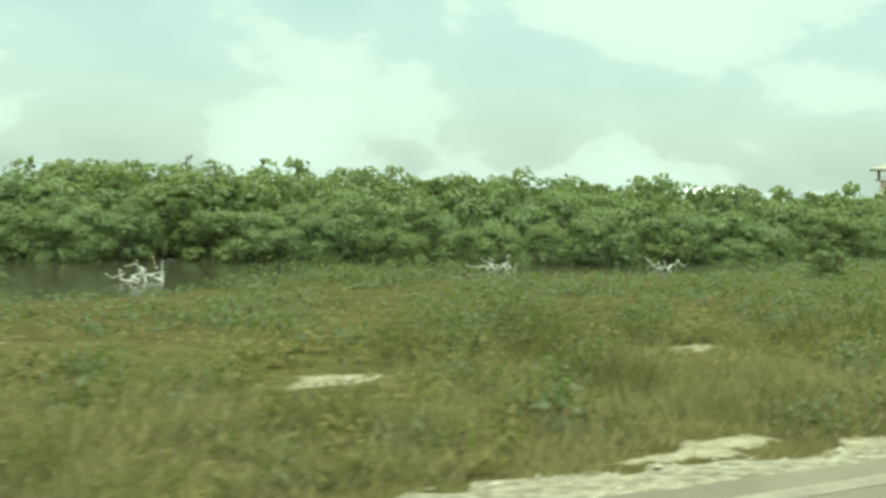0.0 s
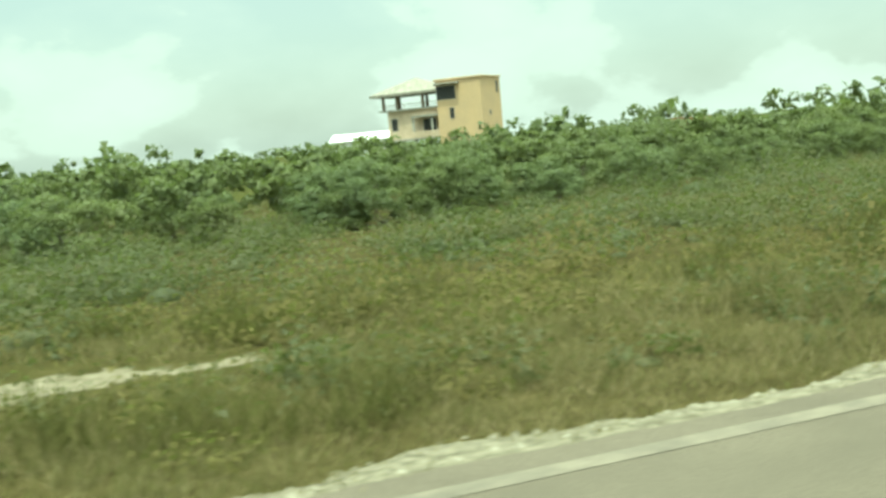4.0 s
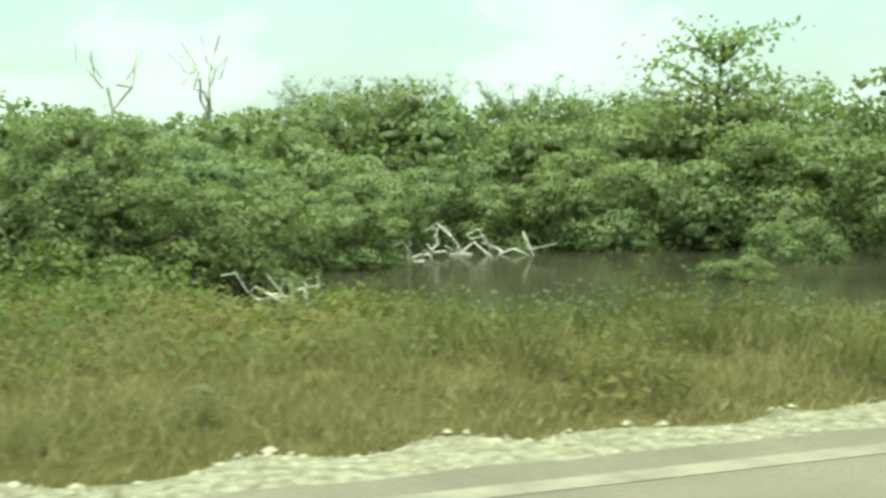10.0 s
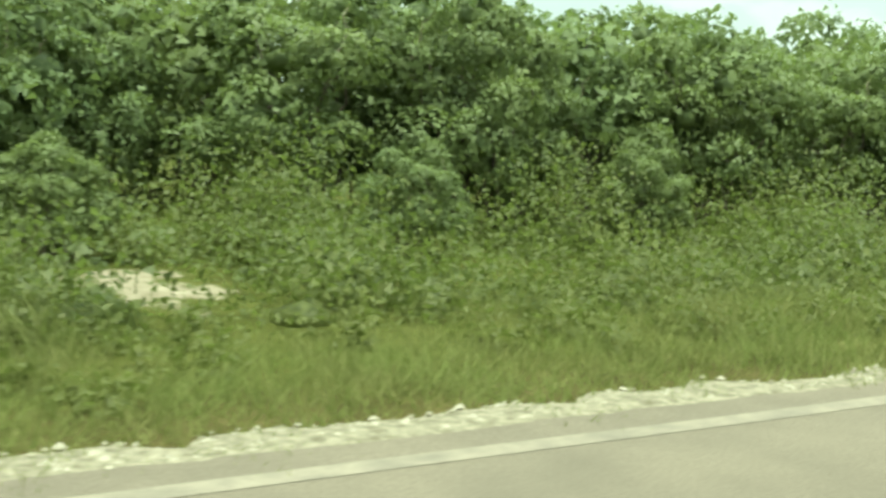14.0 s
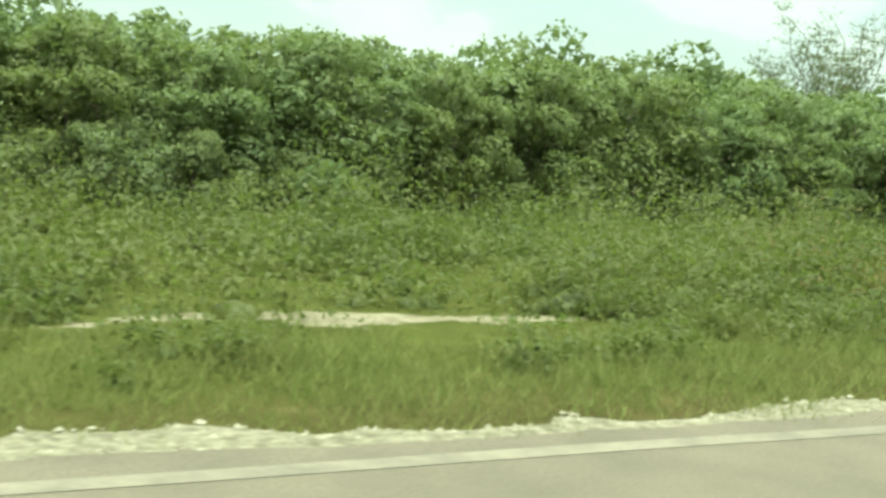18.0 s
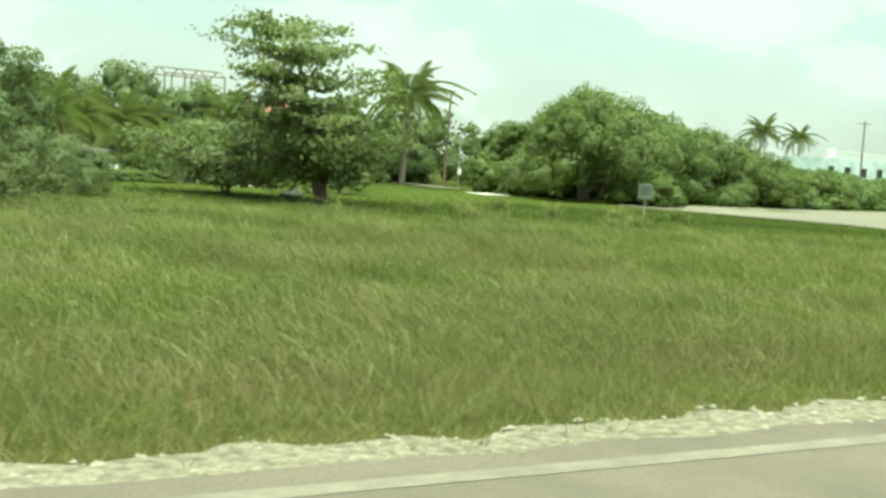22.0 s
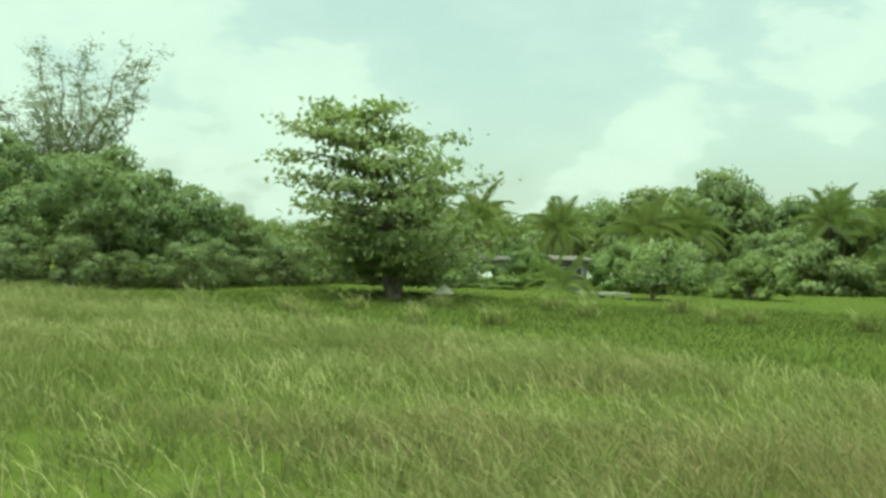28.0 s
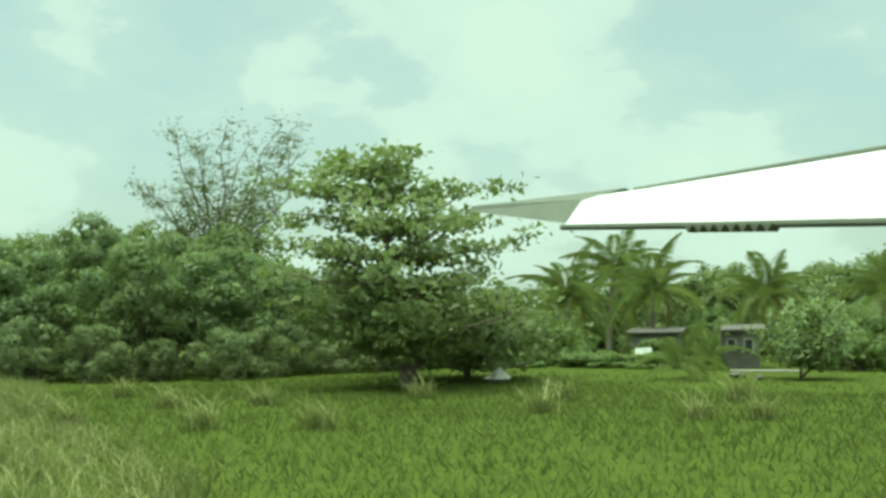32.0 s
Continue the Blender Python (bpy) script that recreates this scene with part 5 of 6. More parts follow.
def small_house(name, label, x, y, turn, w, d, h, rise, wall, roof, windows=2):
    t = thing(name, label, "house", "", (x, y, 0), turn)
    part("wall", box(-w / 2, w / 2, -d / 2, d / 2, -0.2, h, 0.03), wall, t)
    bm = bmesh.new()
    o = 0.45
    for dz in (0.0, 0.14):
        a = [bm.verts.new((sx * (w / 2 + o), sy * (d / 2 + o) if sy else 0, h + dz + (0 if sy else rise))) for sx in (-1, 1) for sy in (-1, 0, 1)]
        for q in ((0, 3, 4, 1), (1, 4, 5, 2)):
            bm.faces.new([a[i] for i in (q if dz else tuple(reversed(q)))])
        if dz:
            for i, j in ((0, 3), (3, 4), (4, 5), (5, 2), (2, 1), (1, 0)):
                bm.faces.new((a[i], a[j], low[j], low[i]))
        low = a
    bmesh.ops.recalc_face_normals(bm, faces=bm.faces)
    part("roof", bm, roof, t)
    gables = bmesh.new()
    for s in (-1, 1):
        vs = [gables.verts.new((s * (w / 2 - 0.02) + e, yy, zz)) for e in (0, -s * 0.12) for yy, zz in ((-d / 2, h - 0.02), (d / 2, h - 0.02), (0, h + rise - 0.02))]
        gables.faces.new(vs[:3])
        gables.faces.new(vs[3:][::-1])
    part("gable", gables, wall, t)
    for k in range(windows):
        window_part(t, -w / 2 + w * (k + 0.5) / windows, -d / 2, h * 0.38, 1.0, h * 0.34)
    return t


def pole_with_arm(x, y, height, label, arm=1.6, tilt=0.0, material=None):
    t = thing("utility_pole", label, "utility pole", "utility poles", (x, y, 0))
    part("pole", tube([(0, 0, -0.3), (tilt, 0, height)], [0.14, 0.10], 8), material or OLD_WOOD, t)
    if arm:
        part("crossarm", box(-arm / 2, arm / 2, -0.05, 0.05, height - 0.45, height - 0.33, 0.01), OLD_WOOD, t)
        for k in (-0.45, 0.0, 0.45):
            part("insulator", tube([(k * arm, 0, height - 0.33), (k * arm, 0, height - 0.12)], [0.045, 0.03], 6), PLASTIC_WHITE, t)
    return t


def roadside_sign(x, y, turn):
    t = thing("notice_sign", "weathered grey notice board on a post in the grass", "sign", "", (x, y, 0), turn)
    part("post", tube([(0, 0, -0.3), (0, 0, 1.75)], [0.035, 0.035], 6), GREY_METAL, t)
    part("board", box(-0.40, 0.40, -0.06, -0.03, 0.95, 1.75, 0.008), OLD_SIGN, t)
    bars = bmesh.new()
    for k in range(4):
        box(-0.30, 0.30 - 0.08 * (k % 2), -0.068, -0.064, 1.58 - 0.14 * k, 1.63 - 0.14 * k, bm=bars)
    part("lettering", bars, DARK, t)
    return t


# ---- by the mangroves: houses far behind, boats and rubbish on the shore ----
ochre_house(195.4, 138.3, -50)
small_house("white_roofed_house", "low white house with a pale metal roof", 212, 210, -30, 13, 7, 3.8, 1.3, PLASTIC_WHITE, WHITE_METAL)


def container(x, y, turn):
    t = thing("red_container", "faded red cargo box half hidden by bushes", "container", "", (x, y, 0), turn)
    bm = box(-3, 3, -1.2, 1.2, 0.1, 2.6, 0.03)
    part("body", bm, RUST, t)
    ribs = bmesh.new()
    for k in range(14):
        box(-2.8 + 0.42 * k, -2.62 + 0.42 * k, -1.25, -1.19, 0.25, 2.45, bm=ribs)
    part("corrugation", ribs, RUST, t)
    for k in (-2.5, -2.0, -1.5):
        part("label_patch", box(k, k + 0.3, -1.262, -1.252, 1.7, 2.0), PLASTIC_WHITE, t)
    return t


container(217.5, 116, -10)


def old_boat(x, y, turn, length, seed, label):
    """A stranded open skiff: hull with thickness, thwarts and a rub rail."""
    t = thing("old_boat", label, "boat", "boats stranded by the pond", (x, y, POND_LEVEL + 0.12), turn)
    n = 12
    u = np.linspace(0, 1, n)
    half = length * 0.17 * np.sin(np.pi * (0.18 + 0.72 * (1 - u))) ** 0.7 * (1 - u ** 6)
    v, fs = [], []
    prof = ((1.0, 0.75), (0.93, 0.42), (0.55, 0.08), (0.0, 0.0), (-0.55, 0.08), (-0.93, 0.42), (-1.0, 0.75), (-0.93, 0.75), (-0.84, 0.42), (-0.48, 0.14), (0, 0.07), (0.48, 0.14), (0.84, 0.42), (0.93, 0.75))
    k = len(prof)
    for i in range(n):
        for a, z in prof:
            v.append((length * (u[i] - 0.5), a * half[i], z * 0.6 * (1 + 0.35 * u[i] ** 3)))
    for i in range(n - 1):
        for j in range(k):
            fs.append((i * k + j, i * k + (j + 1) % k, (i + 1) * k + (j + 1) % k, (i + 1) * k + j))
    part("hull", (np.array(v), np.array(fs)), WEATHERED_WHITE, t)
    for q in (0.3, 0.55):
        w = float(np.interp(q, u, half)) * 0.9
        part("thwart", box(length * (q - 0.5) - 0.12, length * (q - 0.5) + 0.12, -w, w, 0.28, 0.32, 0.01), OLD_WOOD, t)
    part("transom", box(-length * 0.5 - 0.04, -length * 0.5 + 0.04, -half[0], half[0], 0.03, 0.46, 0.01), WEATHERED_WHITE, t)
    return t


old_boat(195.5, 37.0, 15, 2.6, 1, "white fibreglass skiff stranded under the mangroves")
old_boat(191.0, 38.8, 160, 2.3, 2, "pale upturned-looking skiff among the mangrove stems")
old_boat(199.0, 37.6, 35, 1.9, 3, "small white dinghy beside the pond")


def litter(x, y, z, size, seed, kind, material, label):
    """A crumpled lump of rubbish: a dented hollow can, or a folded sheet."""
    r = np.random.default_rng(seed)
    t = thing(kind, label, "litter", "rubbish on the pond shore", (x, y, z), r.uniform(0, 360))
    n = 7
    g = np.stack(np.meshgrid(np.linspace(-1, 1, n), np.linspace(-0.7, 0.7, n), indexing="ij"), -1).reshape(-1, 2) * size
    top = np.c_[g, np.abs(r.normal(size=len(g))) * size * 0.35 + 0.02]
    v = np.concatenate([top, np.c_[g, np.zeros(len(g)) - 0.02]])
    fs = []
    for i in range(n - 1):
        for j in range(n - 1):
            a = i * n + j
            fs += [(a, a + n, a + n + 1, a + 1), (a + 1 + n * n, a + n + 1 + n * n, a + n + n * n, a + n * n)]
    part("crumpled_sheet", (v, np.array(fs)), material, t)
    return t


rng = np.random.default_rng(91)
for k in range(6):
    x = rng.uniform(183, 201)
    litter(x, rng.uniform(35.5, 38), POND_LEVEL + 0.02 + 0.15 * rng.random(), rng.uniform(0.15, 0.5), 200 + k, "plastic_rubbish", WEATHERED_WHITE, "crumpled white plastic washed up by the pond")
for k in range(9):
    x = rng.uniform(203, 226)
    litter(x, float(wood_edge(x)) - rng.uniform(0.2, 1.6), POND_LEVEL + 0.03 + 0.25 * rng.random(), rng.uniform(0.1, 0.3), 230 + k, "plastic_rubbish", WEATHERED_WHITE, "white plastic rubbish caught under the mangroves")
for x, y, s in ((269.2, 14.6, 0.12), (264, 13.2, 0.10), (268, 13.2, 0.16), (489, 14.3, 0.13), (160, 17, 0.12), (157, 16.2, 0.16), (296, 13.2, 0.1)):
    litter(x, y, float(max(ground_height(x, y), POND_LEVEL)) + 0.02, s, int(x), "plastic_rubbish", WEATHERED_WHITE, "white plastic scrap lying in the scrub")


def driftwood(x, y, size, seed, sticks=7):
    r = np.random.default_rng(seed)
    t = thing("driftwood", "tangle of bleached grey branches at the water's edge", "driftwood", "dead branches by the ponds", (x, y, float(max(ground_height(x, y), POND_LEVEL))))
    for k in range(sticks):
        a = r.uniform(0, 6.28)
        b = np.array([np.cos(a), np.sin(a), 0]) * size * r.uniform(0.1, 0.6)
        e = b + np.array([r.normal() * 0.6, r.normal() * 0.4, r.uniform(0.1, 0.55)]) * size
        part("branch", limb(r, b, e, 0.035, 0.012, 0.25, 6), DEAD_WOOD, t)
    return t


for k, (x, y, s) in enumerate(((297.5, 25.0, 1.3), (299.2, 25.2, 1.2), (308, 21.5, 0.6), (293.5, 19.0, 0.9), (237, 22.3, 1.2), (250, 21.2, 0.8), (244.5, 22, 0.8), (17, 32, 1.3), (30, 34.4, 1.2), (37, 33, 1.0), (430, 21.0, 1.2), (372, 20.5, 1.3))):
    driftwood(x, y, s, 300 + k)

# bare and standing-out trees above the mangroves
bare_tree(295.4, 42.3, 6.0, 5, "tall forked dead tree bleached grey", 4)
bare_tree(292.3, 45.0, 5.8, 6, "leaning bare dead trunk", 2)
for k, x in enumerate((300, 303, 305.5, 309, 312, 316)):
    casuarina(x, 46 + k % 3, 4.9, 70 + k, "slim young casuarina above the mangroves")
casuarina(100.3, 36.1, 4.1, 8, "small wispy casuarina standing above the mangroves")
casuarina(92.0, 39.5, 3.6, 9, "small wispy casuarina standing above the mangroves")
for x, y, h, w, seed, mat, label in ((334.5, 48.2, 7.2, 4.6, 61, BROAD, "dark round tree above the mangrove canopy"), (326.4, 31.8, 6.1, 3.8, 66, BROAD, "dark round tree above the mangrove canopy"), (246.4, 31.5, 6.1, 3.8, 62, MANGROVE, "tall dark mangrove with a ragged top"),
                                     (249.4, 31.5, 5.7, 2.2, 67, MANGROVE, "tall dark mangrove with a ragged top"), (233.5, 30.5, 4.5, 6.4, 63, MANGROVE, "broad rounded mangrove beside the pond"), (280.0, 44.0, 4.8, 2.4, 64, BROAD, "small dark round tree far behind"),
                                     (341.0, 23.7, 5.4, 3.2, 65, BROAD, "spiky dark tree top above the thicket")):
    bushy_tree(seed, h, w, 10500, 0.11, mat, label, "tree", "trees above the canopy", 14, 20).matrix_basis = pose(x, y, float(ground_height(x, y)), 0, 0, seed * 50)
almond_mid = almond_tree("spreading_tree", 31, 5.4, 5.0, "spreading flat-topped tree leaning over the pond", 0.2, 2600, 5)
almond_mid.matrix_basis = pose(307.3, 28.0, 0, 0, 0, 40)

# ---- lawn and houses ----
big = almond_tree("almond_tree", 41, 8.5, 9.2, "big tropical almond tree with tiered limbs on the lawn", 0.26, 7900, 7, 0.20, (-2.3, 0.9))
big.matrix_basis = pose(555.8, 49.5, 0, 0, 0, 20)
little = almond_tree("almond_tree", 42, 3.6, 10.5, "low spreading almond tree behind the big one", 0.26, 6500, 4, 0.32)
little.matrix_basis = pose(553.0, 54.6, 0, 0, 0, 130)
small = almond_tree("almond_tree", 47, 2.6, 3.4, "small pale almond sapling at the edge of the lawn", 0.22, 3000, 3, 0.45, (0.9, 0.0))
small.matrix_basis = pose(562.4, 62.3, 0, 0, 0, 0)
casuarina(526.3, 60.0, 13.6, 43, "tall wispy casuarina rising behind the wood")
casuarina(376, 30, 8.5, 45, "wispy casuarina inside the wood edge")
casuarina(370, 33, 8.0, 46, "wispy casuarina inside the wood edge")
for k, (x, y, h, w) in enumerate(((586.4, 71, 9.7, 9.5), (592, 77, 10.0, 11), (598, 79, 8.5, 10), (604, 80, 7.2, 10), (611, 80.5, 5.8, 9), (618, 83, 4.0, 8), (626, 86, 3.8, 8), (634, 89, 3.6, 8), (642, 93, 3.6, 9), (651, 97, 3.6, 9),
                                  (660, 100, 3.6, 9), (669, 104, 3.8, 10), (679, 108, 4, 10), (690, 112, 4, 10), (702, 116, 4, 10), (586, 78, 6.5, 7), (588.5, 66.4, 2.4, 4.0), (592.5, 70.6, 2.2, 4.2))):
    bush(x, y, h, w * 1.3, 100 + k, HEDGE, "rounded dense bright green seagrape bush", count=9000 if k < 6 else 3200, leaf=0.27 if k < 6 else 0.36)
for k, (x, y, h, w) in enumerate(((520, 88, 3.8, 7), (529, 90, 4.6, 7), (538, 92, 6.2, 8), (546, 94, 6.2, 8), (557.5, 93, 8.9, 10.5), (563.5, 95, 7.8, 9), (568, 96, 7.1, 9), (574.5, 99, 6.3, 8), (590, 104, 7, 8), (599, 100, 7, 9), (563, 86, 4.6, 5), (571, 91, 5.0, 6), (578, 95, 4.6, 6), (548, 87, 4.6, 5),
                                  (512, 84, 4.6, 7), (585, 99, 5, 6), (551.8, 94, 8.4, 9), (547, 98, 7.0, 9), (565, 101, 7.3, 9), (571, 103, 6.8, 9), (542, 98, 6.0, 8), (578, 106, 6.2, 9), (534, 84, 4.4, 6), (566, 84.5, 3.2, 6), (558, 81, 2.6, 5), (572, 87, 3, 6), (545, 84, 4.2, 6))):
    bush(x, y, h, w * 1.2, 140 + k, BROAD, "dense dark green tree at the back of the lawn", "trees behind the lawn", 0.33, 4200, "garden_tree")
for k, (x, y, h, s) in enumerate(((582.2, 92.0, 7.7, 1.35), (574.5, 92.5, 4.2, 1.0), (569, 90, 3.4, 1.0), (565, 91, 4.6, 1.0), (557, 86, 3.6, 0.95), (551.5, 78, 3.4, 0.9), (547.6, 72.5, 3.6, 0.9), (543.8, 70.8, 3.2, 0.95), (555, 84, 3.4, 1.05),
                                  (662.5, 130.4, 9.6, 1.1), (666.5, 126, 9.0, 0.9), (655, 140, 6.0, 0.9), (540, 78, 5.0, 1.0), (578, 96, 5, 1.0), (520.4, 33.2, 3.4, 0.5))):
    coconut_palm(x, y, h, 170 + k, s, 30 if k == 0 else 23)
for k, (x, y, s) in enumerate(((573.5, 85.2, 0.75), (558.5, 59.8, 0.62), (553, 72, 0.6), (556, 66.5, 0.6), (561, 84, 0.6), (562, 71, 0.5))):
    coconut_palm(x, y, 0.5, 190 + k, s, 9, "young trunkless coconut palm in the grass")

small_house("red_roofed_house", "house with a faded red roof behind palms", 579.3, 121.5, 0, 9, 6, 5.9, 1.4, MAROON, RED_ROOF, 3)
small_house("garden_house", "low house with a rusty red roof among the bushes", 588.5, 118, 0, 7, 5, 2.8, 1.1, PALE_CONCRETE, RED_ROOF, 2)


def roof_frame(x, y, w, d, h):
    """The bare upper frame of an unfinished storey."""
    t = thing("roof_frame", "bare unfinished roof frame of thin posts and rafters", "frame", "", (x, y, 0))
    part("storey", box(-w / 2, w / 2, -d / 2, d / 2, -0.2, h - 3.6, 0.03), MAROON, t)
    for px in (-w / 2, -w / 6, w / 6, w / 2):
        for py in (-d / 2, d / 2):
            part("post", tube([(px, py, h - 3.6), (px, py, h - 0.7)], [0.10, 0.09], 5), OLD_WOOD, t)
            part("rafter", tube([(px, py, h - 0.7), (px, py * 0.15, h)], [0.08, 0.08], 5), OLD_WOOD, t)
    for py, z in ((-d / 2, h - 0.7), (d / 2, h - 0.7), (0, h)):
        part("beam", tube([(-w / 2, py, z), (w / 2, py, z)], [0.08, 0.08], 5), OLD_WOOD, t)
    part("rail", tube([(-w / 2, -d / 2, h - 2.6), (w / 2, -d / 2, h - 2.6)], [0.05, 0.05], 5), OLD_WOOD, t)
    return t


roof_frame(574.0, 129, 6.8, 5, 10.6)


def terrace_house(x, y):
    t = thing("terrace_house", "pale aqua flat-roofed house with a white balustrade", "house", "", (x, y, 0))
    part("wall", box(0, 14, 0, 8, -0.2, 6.4, 0.03), AQUA, t)
    rail = bmesh.new()
    for k in range(24):
        box(0.1 + 0.58 * k, 0.22 + 0.58 * k, -0.05, 0.1, 6.4, 7.3, bm=rail)
    box(0, 14, -0.08, 0.13, 7.3, 7.45, bm=rail)
    part("balustrade", rail, PLASTIC_WHITE, t)
    for k in range(4):
        window_part(t, 1.8 + 3.4 * k, 0.0, 3.9, 1.2, 1.3)
    part("roof_tank", tube([(6, 4, 6.4), (6, 4, 7.9)], [0.6, 0.6], 12), PLASTIC_WHITE, t)
    return t


terrace_house(664, 119)
pole_with_arm(661.5, 110, 11.4, "wooden utility pole with a crossarm", 2.4)
pole_with_arm(608, 104, 7.6, "distant utility pole behind the bushes", 1.4)
pole_with_arm(587.6, 94, 8.4, "leaning dark wooden pole by the drive", 0, 0.2)
small_house("shop_hut", "little hut with an orange-red roof behind the hedge", 640, 128, 0, 6, 5, 4.6, 1.2, RUST, RED_ROOF, 2)
roadside_sign(576.1, 51.2, -55)

# drive with its slab and gate post
bm = bmesh.new()
box(578.9, 581.1, 72.8, 75.6, -0.05, 0.10, 0.03, bm)
slab = thing("concrete_slab", "pale concrete slab lying in the lawn", "slab")
part("slab", bm, PALE_CONCRETE, slab)
step = thing("concrete_slab", "low pale concrete step before the shack", "slab", "", (558.4, 66.2, 0), 35)
part("slab", box(-1.5, 1.5, -0.5, 0.5, -0.05, 0.10, 0.03), DULL_BLOCK, step)
bm = bmesh.new()
bm.faces.new([bm.verts.new(p) for p in ((582.2, 86, 0.06), (585.2, 86, 0.06), (587, 112, 0.06), (584, 112, 0.06))])
drive = new("drive", bpy.data.meshes.new("drive"))
bm.to_mesh(drive.data)
bm.free()
drive.data.materials.append(PALE_SAND)
tagged(drive, "pale sandy drive between the bushes", "drive", kind="structure")
gp = thing("gate_post", "slim white gate post with a lamp", "post", "", (585.9, 88.5, 0))
part("post", tube([(0, 0, -0.2), (0, 0, 4.6)], [0.06, 0.05], 6), GREY_METAL, gp)
part("meter_box", box(-0.18, 0.18, -0.16, -0.06, 1.2, 1.75, 0.02), PLASTIC_WHITE, gp)


def shack(x, y, turn, w, d, h, wall, roof, name, label):
    t = thing(name, label, "shack", "shacks at the edge of the lawn", (x, y, 0), turn)
    part("wall", box(-w / 2, w / 2, -d / 2, d / 2, -0.1, h, 0.02), wall, t)
    r = bmesh.new()
    a = [r.verts.new(p) for p in ((-w / 2 - 0.25, -d / 2 - 0.3, h + 0.02), (w / 2 + 0.25, -d / 2 - 0.3, h + 0.05), (w / 2 + 0.25, d / 2 + 0.2, h + 0.25), (-w / 2 - 0.25, d / 2 + 0.2, h + 0.22))]
    b = [r.verts.new(v.co + Vector((0, 0, 0.06))) for v in a]
    r.faces.new(a[::-1])
    r.faces.new(b)
    for k in range(4):
        r.faces.new((a[k], a[(k + 1) % 4], b[(k + 1) % 4], b[k]))
    part("roof", r, roof, t)
    window_part(t, -w * 0.22, -d / 2, h * 0.52, w * 0.18, h * 0.26)
    window_part(t, w * 0.22, -d / 2, h * 0.52, w * 0.18, h * 0.26)
    return t


shack(555.6, 68.6, 35, 1.65, 1.6, 1.65, DULL_BLOCK, DARK_STONE, "block_shack", "small bare grey block shack with a flat roof")
shack(549.6, 70.4, 32, 2.2, 1.8, 1.5, DULL_BLOCK, DARK_STONE, "tin_roof_shack", "small stained shack under a dull grey roof")


def propped_sheet(x, y, turn, w, h, lean, material, name, label):
    t = thing(name, label, "sheet", "", (x, y, 0), turn)
    bm = bmesh.new()
    a = [bm.verts.new(p) for p in ((-w / 2, 0, -0.05), (w / 2, 0, -0.05), (w / 2 * 0.9, lean, h), (-w / 2, lean, h * 0.96))]
    b = [bm.verts.new(v.co + Vector((0, 0.04, 0))) for v in a]
    bm.faces.new(a)
    bm.faces.new(b[::-1])
    for k in range(4):
        bm.faces.new((a[k], b[k], b[(k + 1) % 4], a[(k + 1) % 4]))
    part("sheet", bm, material, t)
    return t


propped_sheet(551.0, 67.6, 35, 0.8, 0.9, 0.4, WEATHERED_WHITE, "roofing_sheet", "white sheet propped against the shack")
propped_sheet(552.0, 83.0, 5, 2.1, 0.85, 0.05, PLASTIC_WHITE, "white_banner", "white cloth hung between stakes at the edge of the lawn")
propped_sheet(554.6, 83.5, 5, 0.5, 1.2, 0.05, CONCRETE, "grey_panel", "narrow grey panel standing by the trees")
v, f = rocks(np.random.default_rng(5), [(0, 0, 0.2)], 0.55)
bl = thing("boulder", "rounded grey boulder at the foot of the almond trees", "boulder", "", (555.9, 53.4, 0))
part("stone", (v, f), CONCRETE, bl)
for k, (x, y) in enumerate(((561, 61), (562, 60.4), (560.3, 61.4))):
    v, f = rocks(np.random.default_rng(60 + k), [(0, 0, 0.15)], 0.32)
    s = thing("garden_stone", "dark stone lying at the lawn's edge", "stone", "stones on the lawn", (x, y, 0))
    part("stone", (v, f), DARK_STONE, s)

for k, (x, y, h, w) in enumerate(((546.0, 66.5, 2.2, 4.6), (553.0, 71.4, 1.5, 2.6), (550.6, 68.9, 1.3, 2.2), (543.0, 68.5, 2.7, 4.8), (549.5, 74.5, 3.0, 5.0), (557.5, 73.0, 3.2, 5.0), (549.6, 65.8, 0.8, 3.4), (552.4, 66.4, 0.7, 3.0), (546.8, 63.2, 0.7, 3.6), (560.5, 70.0, 2.6, 4.4), (565.5, 69.5, 2.4, 4.4))):
    bush(x, y, h, w, 220 + k, HEDGE, "ragged green bush beside the shacks", "bushes by the shacks", 0.16, 1800)

# clumps of coarse grass standing out of the lawn
for k, (x, y) in enumerate(((561.5, 35.2), (564, 37), (565.6, 38.8), (574.7, 46.8), (552.6, 40.8), (557.9, 39.5), (556.7, 36.1), (558.9, 41.8), (559.5, 46.8), (570, 46), (571, 46.9), (565.8, 45.4), (567, 52), (563, 49))):
    r = np.random.default_rng(400 + k)
    n = 110
    p = np.c_[r.normal(size=(n, 2)) * 0.18, np.zeros(n)]
    t = thing("grass_clump", "coarse grass clump standing out of the lawn", "grass clump", "grass clumps on the lawn", (x, y, float(ground_height(x, y))))
    part("tuft", blades(r, p, r.uniform(0.4, 0.66), 0.03, 0.55, (-0.15, 0)), GREEN_GRASS, t)
    part("stalk_tuft", blades(r, p[:34] * 1.2, 0.72, 0.02, 0.6, (-0.3, 0)), STRAW, t, "pale bent blades")

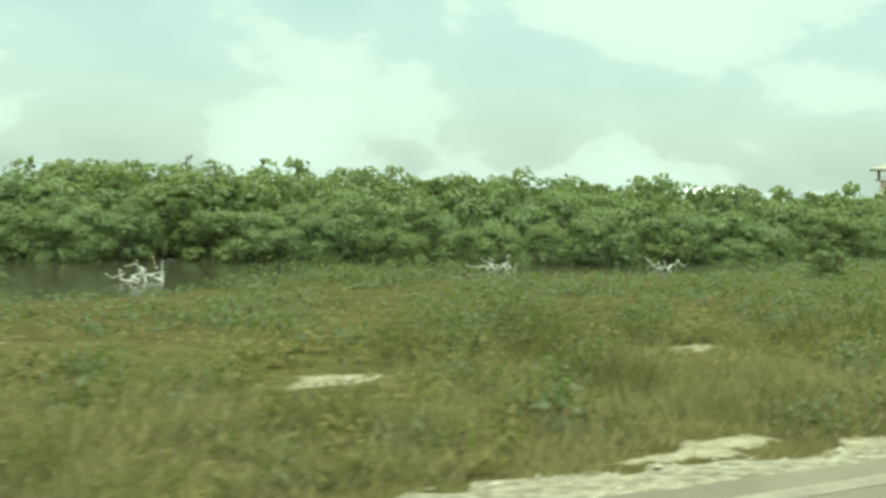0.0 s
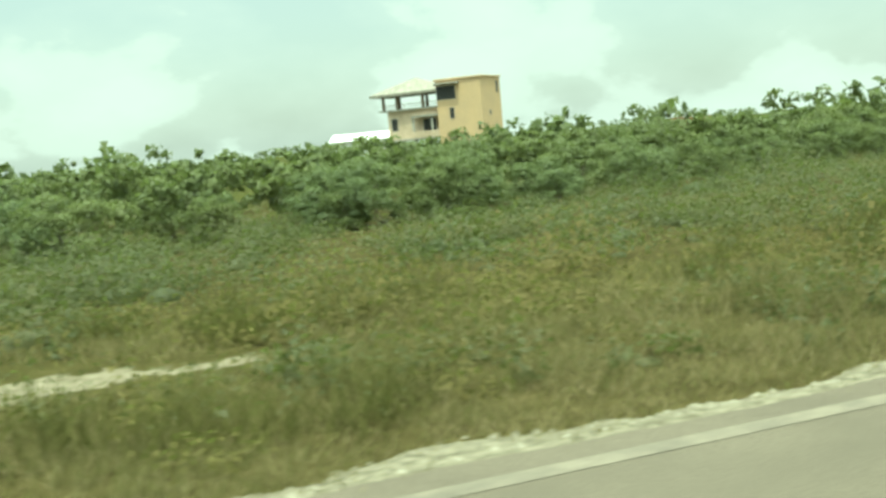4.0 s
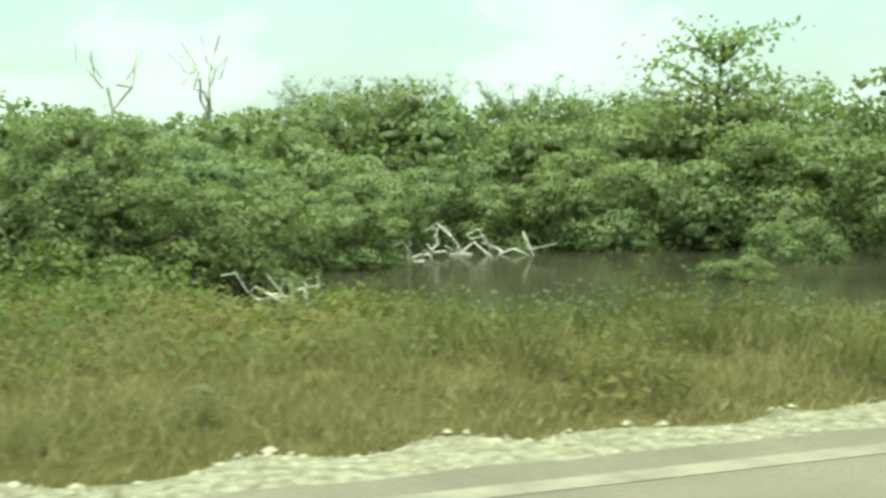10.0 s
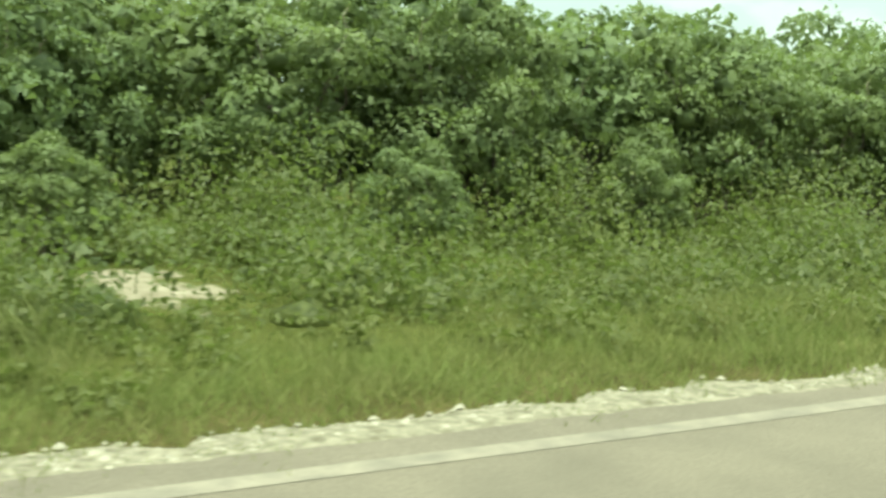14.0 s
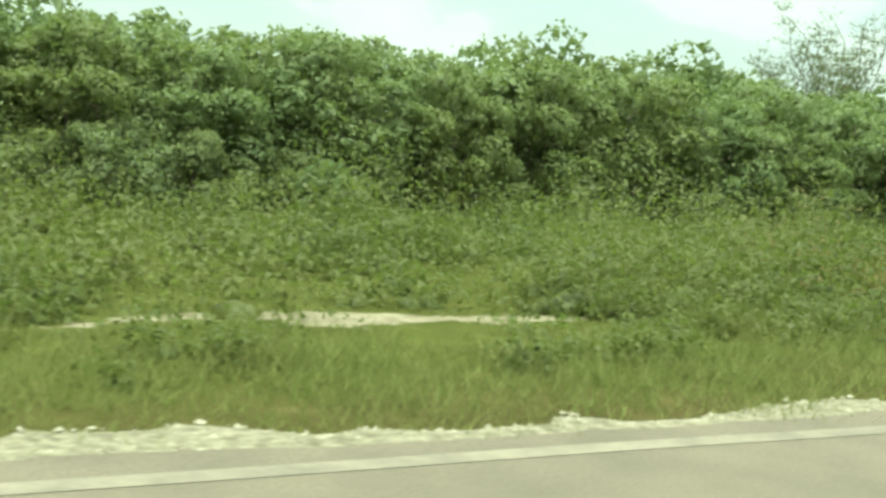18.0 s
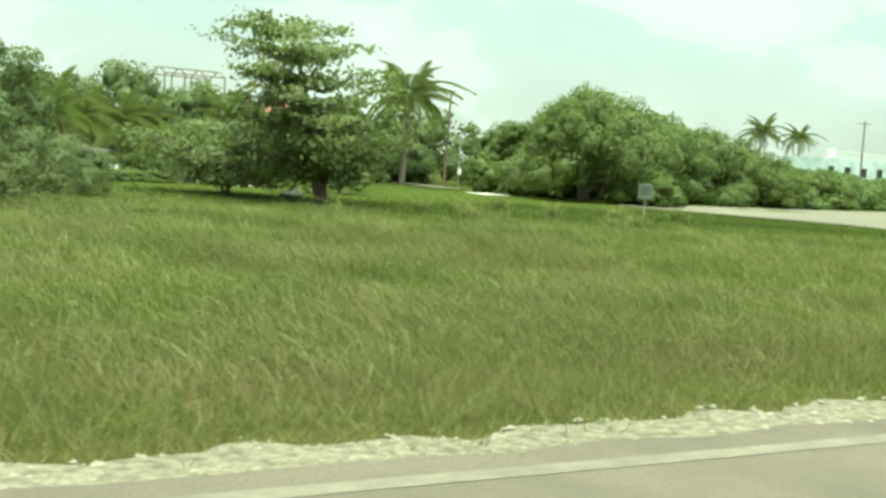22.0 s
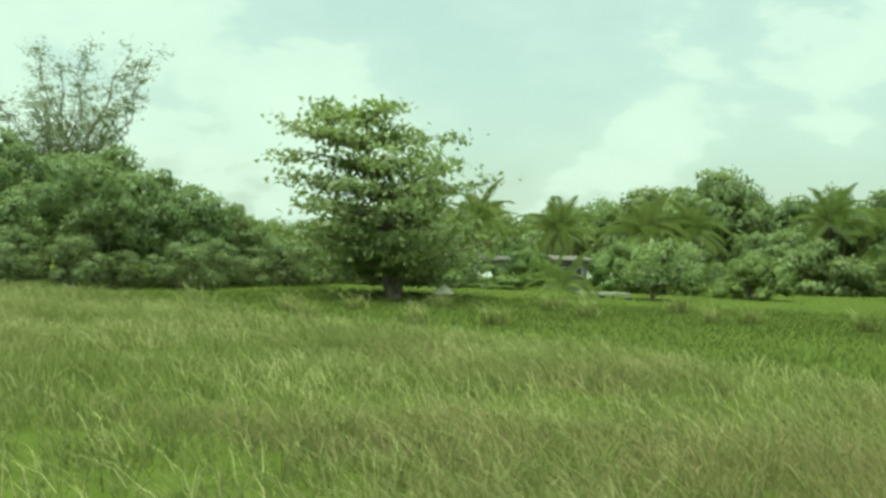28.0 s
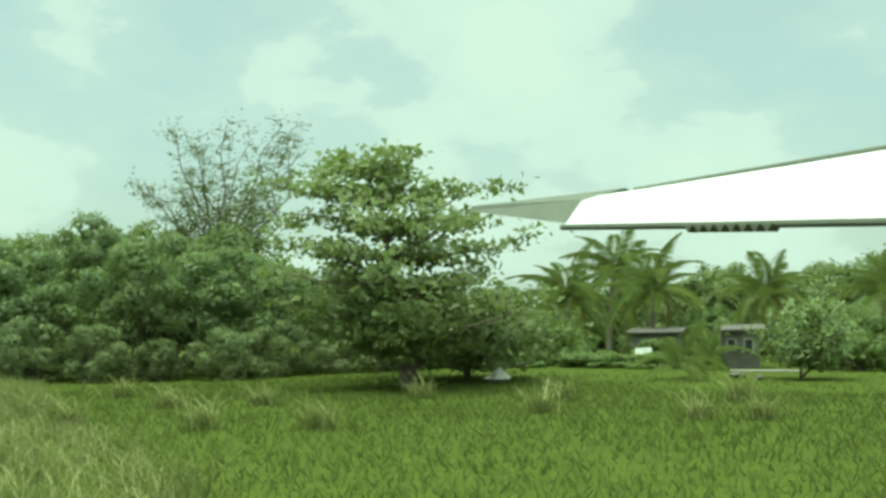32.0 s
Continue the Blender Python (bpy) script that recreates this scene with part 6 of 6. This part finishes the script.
# ---- the aircraft's wing, where it comes to rest ----
def aircraft_wing(x, y, z, turn):
    """A tapered high wing with its flap lowered, drooped grey tip and a row of small vanes. Local x runs ahead, y outboard."""
    t = thing("aircraft_wing", "white high aircraft wing with a grey pointed tip", "aircraft wing", "", (x, y, z), turn)
    rear = [(4.00, 0.8, 0.26), (3.97, 2.4, 0.34), (3.95, 4.0, 0.41), (3.92, 5.8, 0.53), (3.90, 7.6, 0.655)]
    front = [(5.90, 0.8, 0.96), (5.80, 2.4, 0.99), (5.62, 4.0, 1.02), (5.20, 5.8, 1.02), (4.50, 7.6, 0.93)]

    def skin(i, u):
        a, b = Vector(rear[i]), Vector(front[i])
        p = a.lerp(b, u)
        return p, 0.22 * math.sin(math.pi * min(1, u * 0.62 + 0.38)) * (1 - 0.1 * i)
    bm = bmesh.new()
    us = (0.0, 0.25, 0.5, 0.75, 0.93, 1.0)
    low = [[bm.verts.new(skin(i, u)[0]) for u in us] for i in range(5)]
    top = [[bm.verts.new(skin(i, u)[0] + Vector((0, 0, max(0.012, skin(i, u)[1] * (u > 0))))) for u in us] for i in range(5)]
    for i in range(4):
        for j in range(5):
            bm.faces.new((low[i][j], low[i][j + 1], low[i + 1][j + 1], low[i + 1][j]))
            bm.faces.new((top[i][j], top[i + 1][j], top[i + 1][j + 1], top[i][j + 1]))
        bm.faces.new((low[i][0], low[i + 1][0], top[i + 1][0], top[i][0]))
        bm.faces.new((low[i][5], top[i][5], top[i + 1][5], low[i + 1][5]))
    bm.faces.new([low[0][j] for j in range(6)] + [top[0][j] for j in range(5, -1, -1)])
    part("wing_panel", bm, WING_WHITE, t)
    bm = bmesh.new()
    tip = [bm.verts.new(p) for p in ((3.57, 8.62, 0.86), (3.60, 8.6, 0.90))]
    a = [bm.verts.new(p) for p in ((3.91, 7.604, 0.69), (4.2, 7.604, 0.82), (4.49, 7.604, 0.93), (4.42, 7.604, 0.965), (4.1, 7.604, 0.87))]
    for k in range(5):
        bm.faces.new((a[k], a[(k + 1) % 5], tip[0 if k < 2 or k == 4 else 1]))
    bm.faces.new((tip[0], tip[1], a[4]))
    bm.faces.new((tip[1], tip[0], a[2]))
    bm.faces.new(a[::-1])
    bmesh.ops.recalc_face_normals(bm, faces=bm.faces)
    part("wing_tip", bm, WING_GREY, t, "grey painted pointed tip")
    for k in range(8):
        u = 5.15 + 0.108 * k
        zz = float(np.interp(u, [4.0, 5.8, 7.6], [0.41, 0.53, 0.655]))
        bm = bmesh.new()
        vs = [bm.verts.new((x, u + dy, zz + dz)) for x in (3.88, 3.95) for dy, dz in ((0.0, 0.004), (0.085, 0.004), (0.05, -0.035))]
        for f in ((0, 1, 2), (5, 4, 3), (0, 3, 4, 1), (1, 4, 5, 2), (2, 5, 3, 0)):
            bm.faces.new([vs[i] for i in f])
        part("vane", bm, WING_GREY, t, "small grey tooth under the wing's edge")
    part("trailing_edge", tube([Vector(p) + Vector((-0.012, 0, 0.004)) for p in rear], [0.022] * 5, 8), WING_GREY, t, "grey metal strip along the rear edge")
    part("front_edge", tube([Vector(p) + Vector((0.0, 0, 0.01)) for p in front], [0.03] * 5, 8), WING_GREY, t, "grey rubber leading edge")
    return t


aircraft_wing(585.86, 24.43, 2.3, 69.8)

# the plants that were only patterns for the copies
for k in mangroves + broads + back_mangroves + back_broads:
    for o in (*k.children_recursive, k):
        bpy.data.objects.remove(o)
